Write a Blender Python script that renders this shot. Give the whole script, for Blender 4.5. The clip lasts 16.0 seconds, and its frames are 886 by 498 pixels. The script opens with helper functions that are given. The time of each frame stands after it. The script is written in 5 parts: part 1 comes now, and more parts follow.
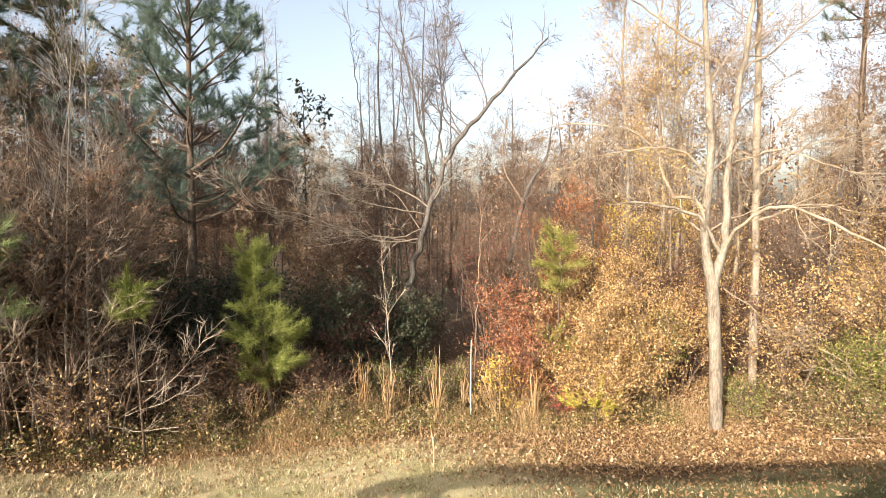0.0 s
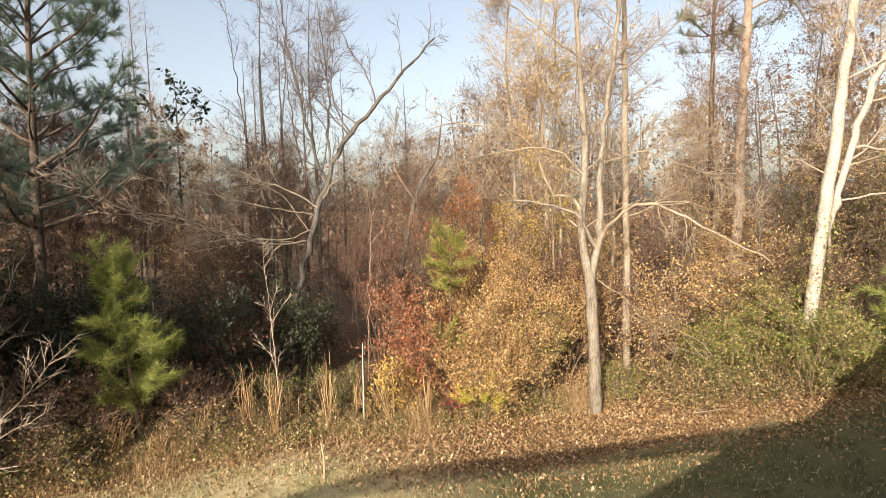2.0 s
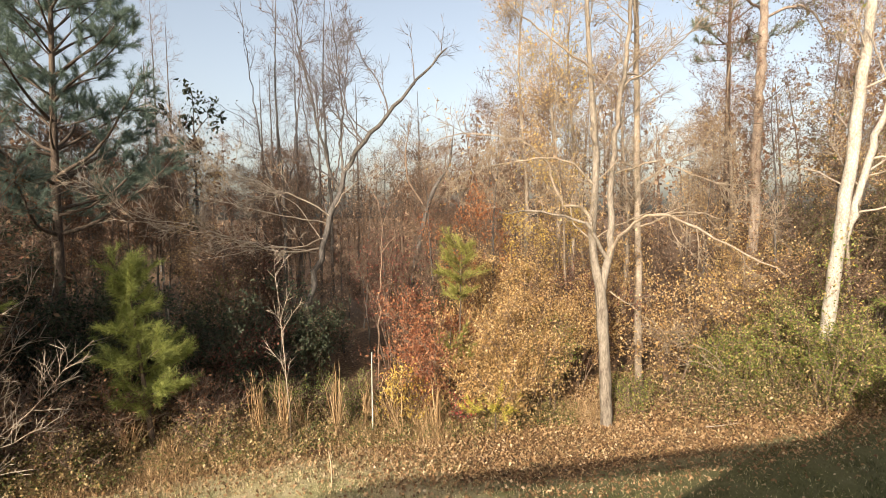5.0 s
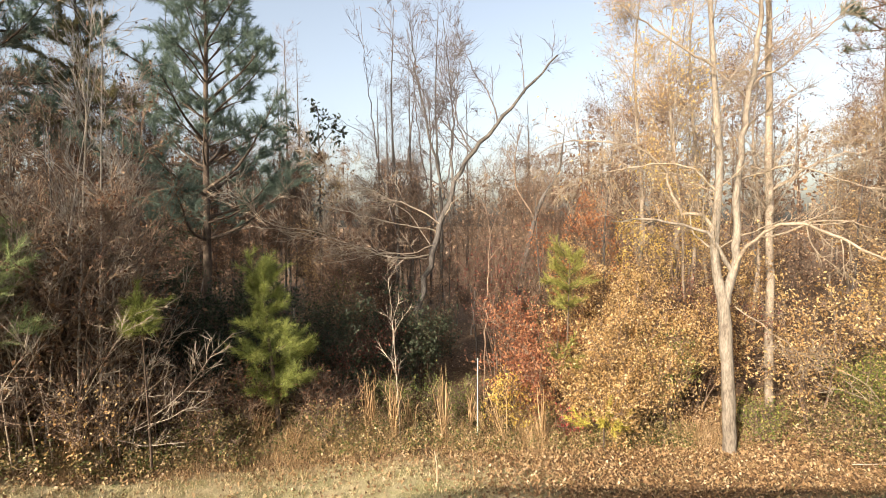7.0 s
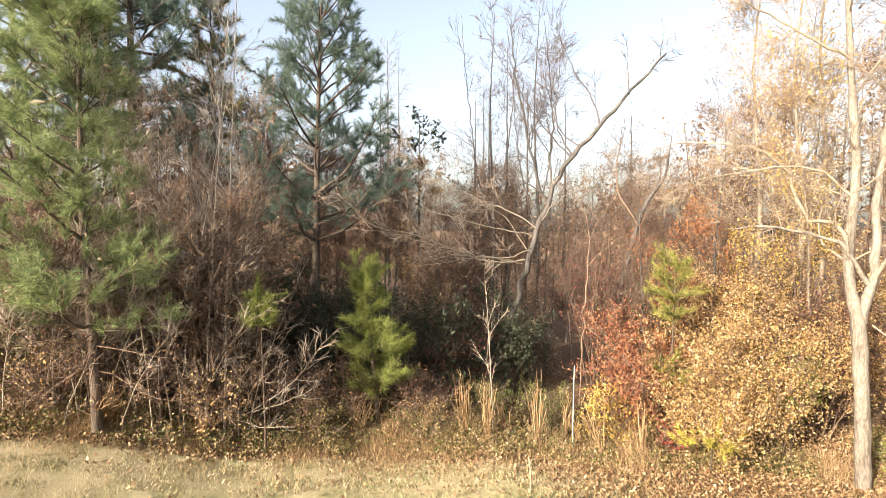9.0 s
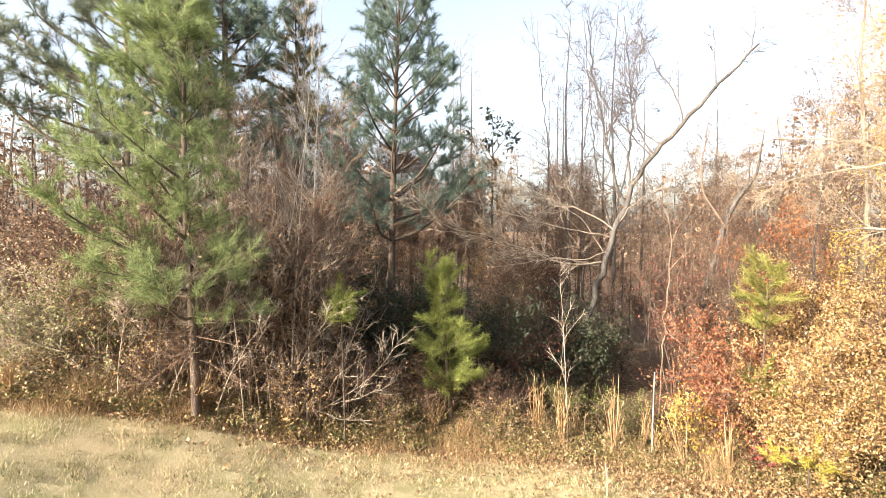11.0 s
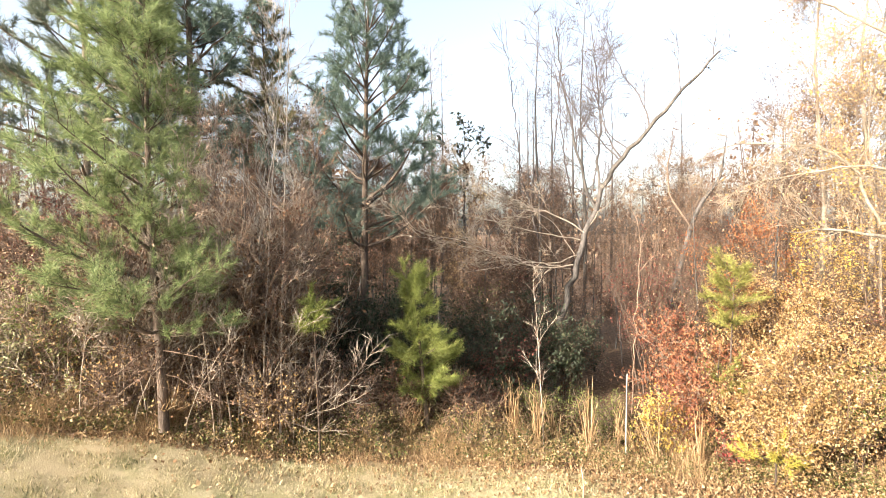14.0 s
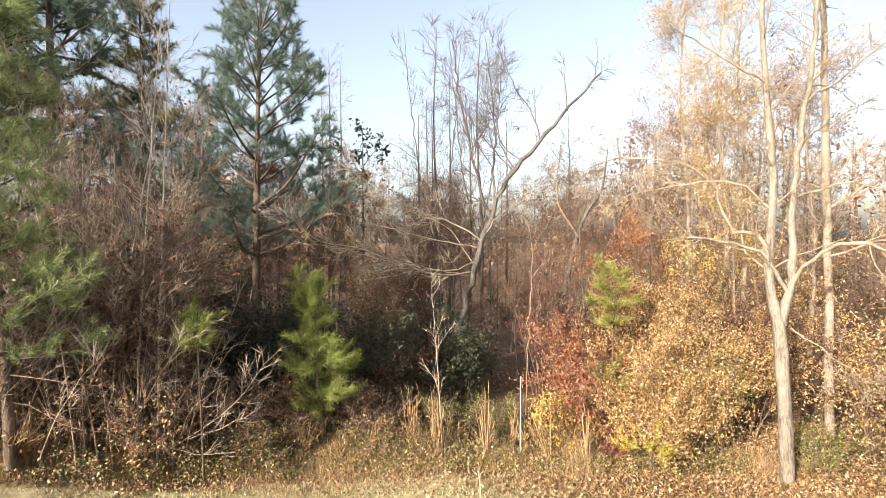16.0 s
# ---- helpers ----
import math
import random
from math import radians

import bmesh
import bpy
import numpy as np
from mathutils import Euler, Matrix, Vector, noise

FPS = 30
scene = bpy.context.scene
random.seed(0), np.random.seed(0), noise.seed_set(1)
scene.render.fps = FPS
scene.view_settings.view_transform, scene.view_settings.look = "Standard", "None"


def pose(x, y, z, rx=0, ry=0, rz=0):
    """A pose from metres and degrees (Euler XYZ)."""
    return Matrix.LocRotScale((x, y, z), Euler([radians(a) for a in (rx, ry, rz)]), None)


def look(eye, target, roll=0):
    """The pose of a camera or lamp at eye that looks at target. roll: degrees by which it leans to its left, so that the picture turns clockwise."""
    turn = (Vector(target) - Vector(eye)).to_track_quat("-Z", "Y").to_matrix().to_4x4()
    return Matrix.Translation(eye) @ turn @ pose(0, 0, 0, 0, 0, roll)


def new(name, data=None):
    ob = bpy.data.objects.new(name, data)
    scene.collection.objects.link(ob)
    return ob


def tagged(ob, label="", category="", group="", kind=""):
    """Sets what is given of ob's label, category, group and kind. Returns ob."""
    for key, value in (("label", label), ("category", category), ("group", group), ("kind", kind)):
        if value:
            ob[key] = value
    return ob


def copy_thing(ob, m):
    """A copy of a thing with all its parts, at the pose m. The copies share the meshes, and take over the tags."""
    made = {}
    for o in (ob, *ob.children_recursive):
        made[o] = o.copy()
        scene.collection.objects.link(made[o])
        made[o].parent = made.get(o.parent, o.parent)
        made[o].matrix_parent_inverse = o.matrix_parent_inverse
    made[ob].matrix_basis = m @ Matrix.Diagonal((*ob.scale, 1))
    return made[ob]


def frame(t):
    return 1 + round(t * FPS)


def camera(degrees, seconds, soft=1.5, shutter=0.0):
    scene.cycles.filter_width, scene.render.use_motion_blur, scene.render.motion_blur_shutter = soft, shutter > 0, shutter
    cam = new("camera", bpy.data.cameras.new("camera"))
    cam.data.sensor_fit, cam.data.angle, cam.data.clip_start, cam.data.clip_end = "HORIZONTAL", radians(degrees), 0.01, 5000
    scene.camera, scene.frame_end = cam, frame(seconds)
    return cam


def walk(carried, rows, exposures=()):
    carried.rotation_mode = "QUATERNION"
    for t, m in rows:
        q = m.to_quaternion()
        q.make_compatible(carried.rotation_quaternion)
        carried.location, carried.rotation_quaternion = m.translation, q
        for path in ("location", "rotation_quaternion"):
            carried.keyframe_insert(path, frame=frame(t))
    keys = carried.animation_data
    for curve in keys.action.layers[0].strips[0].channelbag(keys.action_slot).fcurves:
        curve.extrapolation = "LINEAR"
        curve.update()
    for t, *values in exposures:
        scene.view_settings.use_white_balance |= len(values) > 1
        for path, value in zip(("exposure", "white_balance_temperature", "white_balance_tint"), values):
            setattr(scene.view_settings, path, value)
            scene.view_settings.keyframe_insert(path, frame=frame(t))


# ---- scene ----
SOFT = 0.6
SKY_STRENGTH = 0.084
SUN_STRENGTH = 5.0
# outline (x, z) of the house end that shades the lawn
HOUSE_WALL = [(-2.14, 3.0), (1.12, 4.19), (2.2, 4.39), (2.74, 4.65), (3.06, 5.07), (3.72, 5.45), (4.2, 5.86), (16.2, 5.89), (16.2, 0.0), (-2.14, 0.0)]
cam = camera(81.07, 16.0, soft=SOFT)
PATH = [
    (0.0, pose(-0.000, 0.000, 3.648, 85.76, 0.21, -0.00)),
    (0.5, pose(0.041, 0.048, 3.650, 85.74, 0.30, -2.76)),
    (1.0, pose(0.079, 0.086, 3.660, 86.01, 0.43, -5.66)),
    (1.5, pose(0.127, 0.114, 3.662, 85.90, 1.03, -8.96)),
    (2.0, pose(0.197, 0.124, 3.655, 85.58, 0.87, -11.12)),
    (2.5, pose(0.249, 0.149, 3.656, 85.22, 0.47, -14.33)),
    (3.0, pose(0.234, 0.176, 3.660, 85.76, -0.13, -16.81)),
    (3.2, pose(0.207, 0.177, 3.670, 85.71, -0.22, -17.24)),
    (5.3, pose(0.295, 0.078, 3.713, 86.39, 0.53, -7.44)),
    (5.5, pose(0.305, 0.065, 3.720, 86.41, 0.44, -6.07)),
    (6.0, pose(0.301, 0.024, 3.710, 86.73, 0.33, -3.00)),
    (6.5, pose(0.299, 0.012, 3.703, 86.78, 0.41, -0.17)),
    (7.0, pose(0.288, -0.014, 3.699, 87.35, 0.39, 2.46)),
    (7.5, pose(0.285, -0.026, 3.721, 87.57, 0.34, 4.49)),
    (8.0, pose(0.244, -0.052, 3.713, 87.55, 0.01, 7.21)),
    (8.5, pose(0.231, -0.080, 3.703, 87.72, -0.15, 10.06)),
    (9.0, pose(0.219, -0.110, 3.690, 87.83, -0.47, 12.75)),
    (9.5, pose(0.187, -0.145, 3.703, 87.83, -0.35, 15.08)),
    (10.0, pose(0.178, -0.160, 3.692, 87.65, -0.70, 16.99)),
    (10.2, pose(0.182, -0.169, 3.686, 87.59, -0.69, 17.90)),
    (12.3, pose(0.116, -0.211, 3.721, 88.15, -0.72, 21.73)),
    (12.5, pose(0.126, -0.213, 3.725, 87.87, -0.61, 21.52)),
    (13.0, pose(0.125, -0.202, 3.733, 88.08, -0.31, 20.66)),
    (13.5, pose(0.130, -0.195, 3.738, 88.18, 0.01, 19.82)),
    (14.0, pose(0.139, -0.169, 3.741, 88.24, 0.17, 17.45)),
    (14.5, pose(0.154, -0.156, 3.749, 88.48, 0.06, 15.30)),
    (15.0, pose(0.161, -0.149, 3.738, 88.72, 0.03, 12.40)),
    (15.5, pose(0.171, -0.129, 3.727, 88.89, -0.20, 9.63)),
    (16.0, pose(0.172, -0.090, 3.725, 89.13, 0.12, 6.53)),
]
EXPOSURES = [(0.0, 1.17, 6500, 10), (3.0, 0.68, 6750, 10), (7.0, 0.98, 6650, 10), (9.5, 1.48, 6500, 10), (12.5, 1.69, 6350, 10), (14.5, 1.67, 6300, 10), (16.0, 1.25, 6350, 10)]
walk(cam, PATH, EXPOSURES)

# ---- light ----
SUN_EL, SUN_AZ = 24.0, 34.0          # elevation; degrees to the left of straight behind the first view
to_sun = Vector((-math.sin(radians(SUN_AZ)) * math.cos(radians(SUN_EL)),
                 -math.cos(radians(SUN_AZ)) * math.cos(radians(SUN_EL)), math.sin(radians(SUN_EL))))
world = bpy.data.worlds.new("sky")
scene.world = world
world.use_nodes = True
wn = world.node_tree
sky = wn.nodes.new("ShaderNodeTexSky")
sky.sky_type, sky.sun_disc = "NISHITA", False
sky.sun_elevation = radians(SUN_EL)
sky.sun_rotation = math.atan2(to_sun.x, to_sun.y)
sky.air_density, sky.dust_density, sky.ozone_density = 1.0, 4.0, 0.0
haze = wn.nodes.new("ShaderNodeHueSaturation")
haze.inputs["Saturation"].default_value, haze.inputs["Value"].default_value = 0.68, 1.75
wn.links.new(sky.outputs[0], haze.inputs["Color"])
wn.links.new(haze.outputs[0], wn.nodes["Background"].inputs[0])
wn.nodes["Background"].inputs[1].default_value = SKY_STRENGTH
sun = new("sun", bpy.data.lights.new("sun", "SUN"))
sun.data.energy, sun.data.angle, sun.data.color = SUN_STRENGTH, radians(0.53), (1.0, 0.89, 0.74)
sun.matrix_world = look(to_sun * 50, (0, 0, 0))


# ---- materials ----
def material(name, rough=0.8):
    m = bpy.data.materials.new(name)
    m.use_nodes = True
    b = m.node_tree.nodes["Principled BSDF"]
    b.inputs["Roughness"].default_value = rough
    b.inputs["Specular IOR Level"].default_value = 0.3
    return m, m.node_tree, b


def noise_node(nt, scale, detail=4.0, vec=None, rough=0.6):
    n = nt.nodes.new("ShaderNodeTexNoise")
    n.inputs["Scale"].default_value, n.inputs["Detail"].default_value = scale, detail
    n.inputs["Roughness"].default_value = rough
    if vec is not None:
        nt.links.new(vec, n.inputs["Vector"])
    return n


def ramp_node(nt, src, stops):
    r = nt.nodes.new("ShaderNodeValToRGB")
    e = r.color_ramp.elements
    while len(e) < len(stops):
        e.new(0.5)
    for k, (p, c) in zip(e, stops):
        k.position, k.color = p, (*c, 1)
    nt.links.new(src, r.inputs[0])
    return r


def mix_node(nt, fac, a, b, blend="MIX"):
    m = nt.nodes.new("ShaderNodeMix")
    m.data_type, m.blend_type = "RGBA", blend
    for sock, val in ((m.inputs[0], fac), (m.inputs[6], a), (m.inputs[7], b)):
        if hasattr(val, "is_output"):
            nt.links.new(val, sock)
        elif isinstance(val, tuple):
            sock.default_value = (*val, 1)
        else:
            sock.default_value = val
    return m.outputs[2]


def bump(nt, b, height, strength, dist):
    n = nt.nodes.new("ShaderNodeBump")
    n.inputs["Strength"].default_value, n.inputs["Distance"].default_value = strength, dist
    nt.links.new(height, n.inputs["Height"])
    nt.links.new(n.outputs[0], b.inputs["Normal"])


def object_coords(nt, scale=(1, 1, 1)):
    c = nt.nodes.new("ShaderNodeTexCoord")
    mp = nt.nodes.new("ShaderNodeMapping")
    mp.inputs["Scale"].default_value = scale
    nt.links.new(c.outputs["Object"], mp.inputs["Vector"])
    return mp.outputs[0]


def bark(name, dark, mid, light, squash=0.25, scale=9.0, patches=None):
    m, nt, b = material(name, 0.85)
    v = object_coords(nt, (1, 1, squash))
    n1 = noise_node(nt, scale, 6, v)
    base = ramp_node(nt, n1.outputs[0], [(0.3, dark), (0.5, mid), (0.68, light)]).outputs[0]
    n2 = noise_node(nt, 2.2, 3, object_coords(nt, (1, 1, 0.6)))
    blot = ramp_node(nt, n2.outputs[0], [(0.45, (0, 0, 0)), (0.62, (1, 1, 1))]).outputs[0]
    col = mix_node(nt, blot, base, patches or light)
    n3 = noise_node(nt, scale * 5, 3, v)
    col = mix_node(nt, 0.45, col, ramp_node(nt, n3.outputs[0], [(0.4, dark), (0.6, light)]).outputs[0])
    nt.links.new(col, b.inputs["Base Color"])
    bump(nt, b, n1.outputs[0], 0.9, 0.03)
    return m


def leafy(name, stops, through_light=0.25, rough=0.55):
    """Leaf with a colour of its own per leaf and a blotch inside it."""
    m, nt, b = material(name, rough)
    g = nt.nodes.new("ShaderNodeNewGeometry")
    col = ramp_node(nt, g.outputs["Random Per Island"], stops).outputs[0]
    n = noise_node(nt, 35, 2, object_coords(nt))
    col = mix_node(nt, 0.35, col, ramp_node(nt, n.outputs[0], [(0.35, (0.25, 0.22, 0.2)), (0.65, (1, 1, 1))]).outputs[0], "MULTIPLY")
    nt.links.new(col, b.inputs["Base Color"])
    t = nt.nodes.new("ShaderNodeBsdfTranslucent")
    nt.links.new(col, t.inputs[0])
    mx = nt.nodes.new("ShaderNodeMixShader")
    mx.inputs[0].default_value = through_light
    nt.links.new(b.outputs[0], mx.inputs[1])
    nt.links.new(t.outputs[0], mx.inputs[2])
    nt.links.new(mx.outputs[0], nt.nodes["Material Output"].inputs[0])
    return m


M = {}
M["bark_pale"] = bark("bark_pale", (0.075, 0.058, 0.043), (0.175, 0.142, 0.108), (0.275, 0.235, 0.186))
M["bark_white"] = bark("bark_white", (0.15, 0.12, 0.09), (0.36, 0.31, 0.25), (0.47, 0.42, 0.355), 0.5, 9)
M["bark_patchy"] = bark("bark_patchy", (0.085, 0.060, 0.038), (0.204, 0.153, 0.106), (0.357, 0.297, 0.230), 0.8, 12)
M["bark_grey"] = bark("bark_grey", (0.026, 0.022, 0.020), (0.058, 0.050, 0.044), (0.135, 0.120, 0.105))
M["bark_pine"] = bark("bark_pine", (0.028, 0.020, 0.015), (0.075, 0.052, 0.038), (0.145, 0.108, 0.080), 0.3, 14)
# lighter copy of the pine bark, with sunlight put into the colour
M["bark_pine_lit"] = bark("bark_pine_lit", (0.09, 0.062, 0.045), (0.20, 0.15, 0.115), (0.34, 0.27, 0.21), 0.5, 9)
M["twig"] = bark("twig", (0.060, 0.038, 0.026), (0.150, 0.098, 0.067), (0.280, 0.198, 0.14), 1, 7)
# pale twigs; on thicket stems the colour also carries sunlit highlights
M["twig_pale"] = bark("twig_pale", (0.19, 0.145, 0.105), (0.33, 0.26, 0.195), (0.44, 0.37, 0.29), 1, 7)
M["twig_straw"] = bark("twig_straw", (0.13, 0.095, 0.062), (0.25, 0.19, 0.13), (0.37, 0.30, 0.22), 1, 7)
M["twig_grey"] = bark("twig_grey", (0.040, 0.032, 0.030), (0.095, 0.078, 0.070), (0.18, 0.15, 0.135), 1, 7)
# darker copy of twig; the deep wood's shade is put into its colour
M["twig_dark"] = bark("twig_dark", (0.032, 0.021, 0.015), (0.085, 0.056, 0.040), (0.17, 0.12, 0.085), 1, 7)
M["leaf_brown"] = leafy("leaf_brown", [(0, (0.060, 0.031, 0.017)), (0.45, (0.145, 0.078, 0.042)), (0.7, (0.27, 0.16, 0.09)), (1, (0.50, 0.36, 0.24))], 0.2)
M["leaf_tan"] = leafy("leaf_tan", [(0, (0.24, 0.125, 0.045)), (0.3, (0.45, 0.275, 0.105)), (0.7, (0.60, 0.41, 0.18)), (1, (0.78, 0.60, 0.33))], 0.3)
M["leaf_orange"] = leafy("leaf_orange", [(0, (0.17, 0.050, 0.022)), (0.5, (0.36, 0.135, 0.050)), (1, (0.54, 0.27, 0.115))])
M["leaf_red"] = leafy("leaf_red", [(0, (0.075, 0.022, 0.016)), (0.6, (0.15, 0.046, 0.032)), (1, (0.27, 0.10, 0.065))], 0.15)
M["leaf_beech"] = leafy("leaf_beech", [(0, (0.14, 0.045, 0.026)), (0.5, (0.29, 0.11, 0.055)), (1, (0.50, 0.25, 0.125))])
M["leaf_rust"] = leafy("leaf_rust", [(0, (0.09, 0.038, 0.022)), (0.5, (0.19, 0.088, 0.048)), (1, (0.36, 0.20, 0.11))], 0.15)
M["leaf_crimson"] = leafy("leaf_crimson", [(0, (0.30, 0.045, 0.045)), (1, (0.52, 0.14, 0.11))])
M["leaf_yellow"] = leafy("leaf_yellow", [(0, (0.420, 0.263, 0.050)), (0.5, (0.609, 0.420, 0.090)), (1, (0.735, 0.567, 0.190))])
M["leaf_green"] = leafy("leaf_green", [(0, (0.07, 0.09, 0.022)), (0.5, (0.155, 0.175, 0.045)), (1, (0.29, 0.275, 0.085))])
M["leaf_vine"] = leafy("leaf_vine", [(0, (0.060, 0.075, 0.022)), (0.35, (0.170, 0.175, 0.052)), (0.55, (0.310, 0.215, 0.090)), (0.85, (0.48, 0.345, 0.165)), (1, (0.66, 0.53, 0.32))])
M["leaf_bramble"] = leafy("leaf_bramble", [(0, (0.09, 0.12, 0.024)), (0.5, (0.22, 0.25, 0.055)), (0.72, (0.36, 0.35, 0.095)), (0.88, (0.44, 0.31, 0.12)), (1, (0.60, 0.48, 0.25))])
M["leaf_olive"] = leafy("leaf_olive", [(0, (0.09, 0.085, 0.038)), (0.5, (0.18, 0.155, 0.070)), (1, (0.31, 0.255, 0.13))])
M["leaf_privet"] = leafy("leaf_privet", [(0, (0.14, 0.16, 0.06)), (0.5, (0.33, 0.32, 0.15)), (1, (0.58, 0.50, 0.31))])
M["leaf_dark"] = leafy("leaf_dark", [(0, (0.025, 0.035, 0.02)), (0.8, (0.06, 0.075, 0.04)), (1, (0.12, 0.13, 0.07))])
M["litter"] = leafy("litter", [(0, (0.120, 0.063, 0.028)), (0.45, (0.270, 0.160, 0.075)), (0.85, (0.420, 0.276, 0.141)), (1, (0.620, 0.485, 0.317))], 0.1)
M["needle_lit"] = leafy("needle_lit", [(0, (0.115, 0.165, 0.062)), (0.5, (0.24, 0.305, 0.125)), (1, (0.44, 0.485, 0.23))], 0.4)
# blue-green needles, lightened so that the colour carries some haze
M["needle_blue"] = leafy("needle_blue", [(0, (0.070, 0.108, 0.084)), (0.5, (0.150, 0.208, 0.165)), (1, (0.26, 0.325, 0.26))], 0.4)
# green needles with haze and glare put in as grey
M["needle_hazy"] = leafy("needle_hazy", [(0, (0.12, 0.155, 0.105)), (0.5, (0.22, 0.255, 0.18)), (1, (0.34, 0.36, 0.26))], 0.4)
M["needle_olive"] = leafy("needle_olive", [(0, (0.11, 0.10, 0.045)), (0.5, (0.20, 0.18, 0.085)), (1, (0.30, 0.26, 0.14))], 0.3)
M["needle_gold"] = leafy("needle_gold", [(0, (0.30, 0.26, 0.04)), (0.5, (0.50, 0.44, 0.08)), (1, (0.66, 0.56, 0.14))], 0.3)
# young pines' needles, brightened in colour for sunlight that misses them
M["needle_sunlit"] = leafy("needle_sunlit", [(0, (0.13, 0.165, 0.042)), (0.5, (0.27, 0.31, 0.080)), (1, (0.46, 0.48, 0.15))], 0.4)
M["needle_yellow"] = leafy("needle_yellow", [(0, (0.18, 0.19, 0.045)), (0.5, (0.31, 0.31, 0.08)), (1, (0.46, 0.42, 0.13))], 0.3)
M["grass_dry"] = leafy("grass_dry", [(0, (0.235, 0.140, 0.065)), (0.5, (0.430, 0.290, 0.150)), (1, (0.60, 0.44, 0.26))], 0.2)
# green grass, its colour also darkened for the house's shade
M["grass_green"] = leafy("grass_green", [(0, (0.045, 0.055, 0.017)), (0.5, (0.09, 0.10, 0.035)), (1, (0.18, 0.17, 0.07))], 0.2)
M["grass_lawn"] = leafy("grass_lawn", [(0, (0.265, 0.245, 0.105)), (0.3, (0.43, 0.375, 0.19)), (0.6, (0.58, 0.485, 0.28)), (1, (0.70, 0.60, 0.40))], 0.2)


def ground_material():
    m, nt, b = material("ground", 0.95)
    c = object_coords(nt)
    n1, n2, n3 = noise_node(nt, 0.8, 4, c), noise_node(nt, 14, 6, c), noise_node(nt, 70, 4, c)
    n4 = noise_node(nt, 3.2, 5, c)
    lawn = mix_node(nt, n2.outputs[0], (0.31, 0.275, 0.15), (0.60, 0.515, 0.32))
    lawn = mix_node(nt, ramp_node(nt, n4.outputs[0], [(0.42, (0.75, 0.75, 0.75)), (0.6, (0, 0, 0))]).outputs[0], lawn, (0.30, 0.28, 0.12))
    lawn = mix_node(nt, ramp_node(nt, n1.outputs[0], [(0.4, (0, 0, 0)), (0.65, (1, 1, 1))]).outputs[0], lawn, (0.51, 0.41, 0.245))
    # green lawn, darkened as well to deepen the house's shade
    ga = nt.nodes.new("ShaderNodeAttribute")
    ga.attribute_name = "green"
    lawn = mix_node(nt, ga.outputs["Fac"], lawn, mix_node(nt, n2.outputs[0], (0.03, 0.042, 0.013), (0.095, 0.10, 0.036)))
    floor = ramp_node(nt, n2.outputs[0], [(0.3, (0.06, 0.035, 0.02)), (0.5, (0.15, 0.09, 0.05)), (0.7, (0.30, 0.19, 0.10))]).outputs[0]
    a = nt.nodes.new("ShaderNodeAttribute")
    a.attribute_name = "woods"
    edge = nt.nodes.new("ShaderNodeMath")
    edge.operation = "MULTIPLY_ADD"
    nt.links.new(n2.outputs[0], edge.inputs[0])
    edge.inputs[1].default_value = 0.9
    nt.links.new(a.outputs["Fac"], edge.inputs[2])
    k = ramp_node(nt, edge.outputs[0], [(0.75, (0, 0, 0)), (1.05, (1, 1, 1))]).outputs[0]
    col = mix_node(nt, k, lawn, floor)
    col = mix_node(nt, 0.5, col, ramp_node(nt, n3.outputs[0], [(0.3, (0.4, 0.38, 0.34)), (0.65, (1, 1, 1))]).outputs[0], "MULTIPLY")
    nt.links.new(col, b.inputs["Base Color"])
    bump(nt, b, n3.outputs[0], 0.8, 0.03)
    return m


M["ground"] = ground_material()
sid, snt, sb = material("siding", 0.6)
snt.links.new(ramp_node(snt, noise_node(snt, 3, 4, object_coords(snt)).outputs[0], [(0.3, (0.50, 0.48, 0.44)), (0.7, (0.60, 0.58, 0.54))]).outputs[0], sb.inputs["Base Color"])
M["siding"] = sid
M["stake"] = bark("stake", (0.20, 0.24, 0.18), (0.48, 0.52, 0.44), (0.70, 0.72, 0.64), 0.3, 20)
M["stub"] = bark("stub", (0.20, 0.14, 0.08), (0.36, 0.27, 0.17), (0.48, 0.38, 0.26), 0.3, 20)


# ---- geometry helpers ----
def smooth(a, b, x):
    t = np.clip((np.asarray(x, float) - a) / (b - a), 0, 1)
    return t * t * (3 - 2 * t)


def ground_z(x, y):
    """Height of the ground: a shallow dip, higher to both sides and towards the house."""
    x, y = np.asarray(x, float), np.asarray(y, float)
    return (-0.15 + 1.15 * smooth(-2.5, -9, x) + 0.8 * smooth(3, 12, x) + 0.07 * np.clip(7 - y, 0, 8)
            + 0.03 * np.sin(1.9 * x + 0.7 * y) * np.sin(1.3 * y - 0.4 * x))


def wood_edge(x):
    """How far out the lawn gives way to brush."""
    return np.interp(x, [-14, -8.3, -6.6, -5.1, -3.7, -2.6, 0, 3, 5, 7, 9, 14], [1.5, 4.3, 5.7, 6.7, 7.6, 8.2, 8.5, 8.7, 8.7, 7.6, 7.2, 6.5])


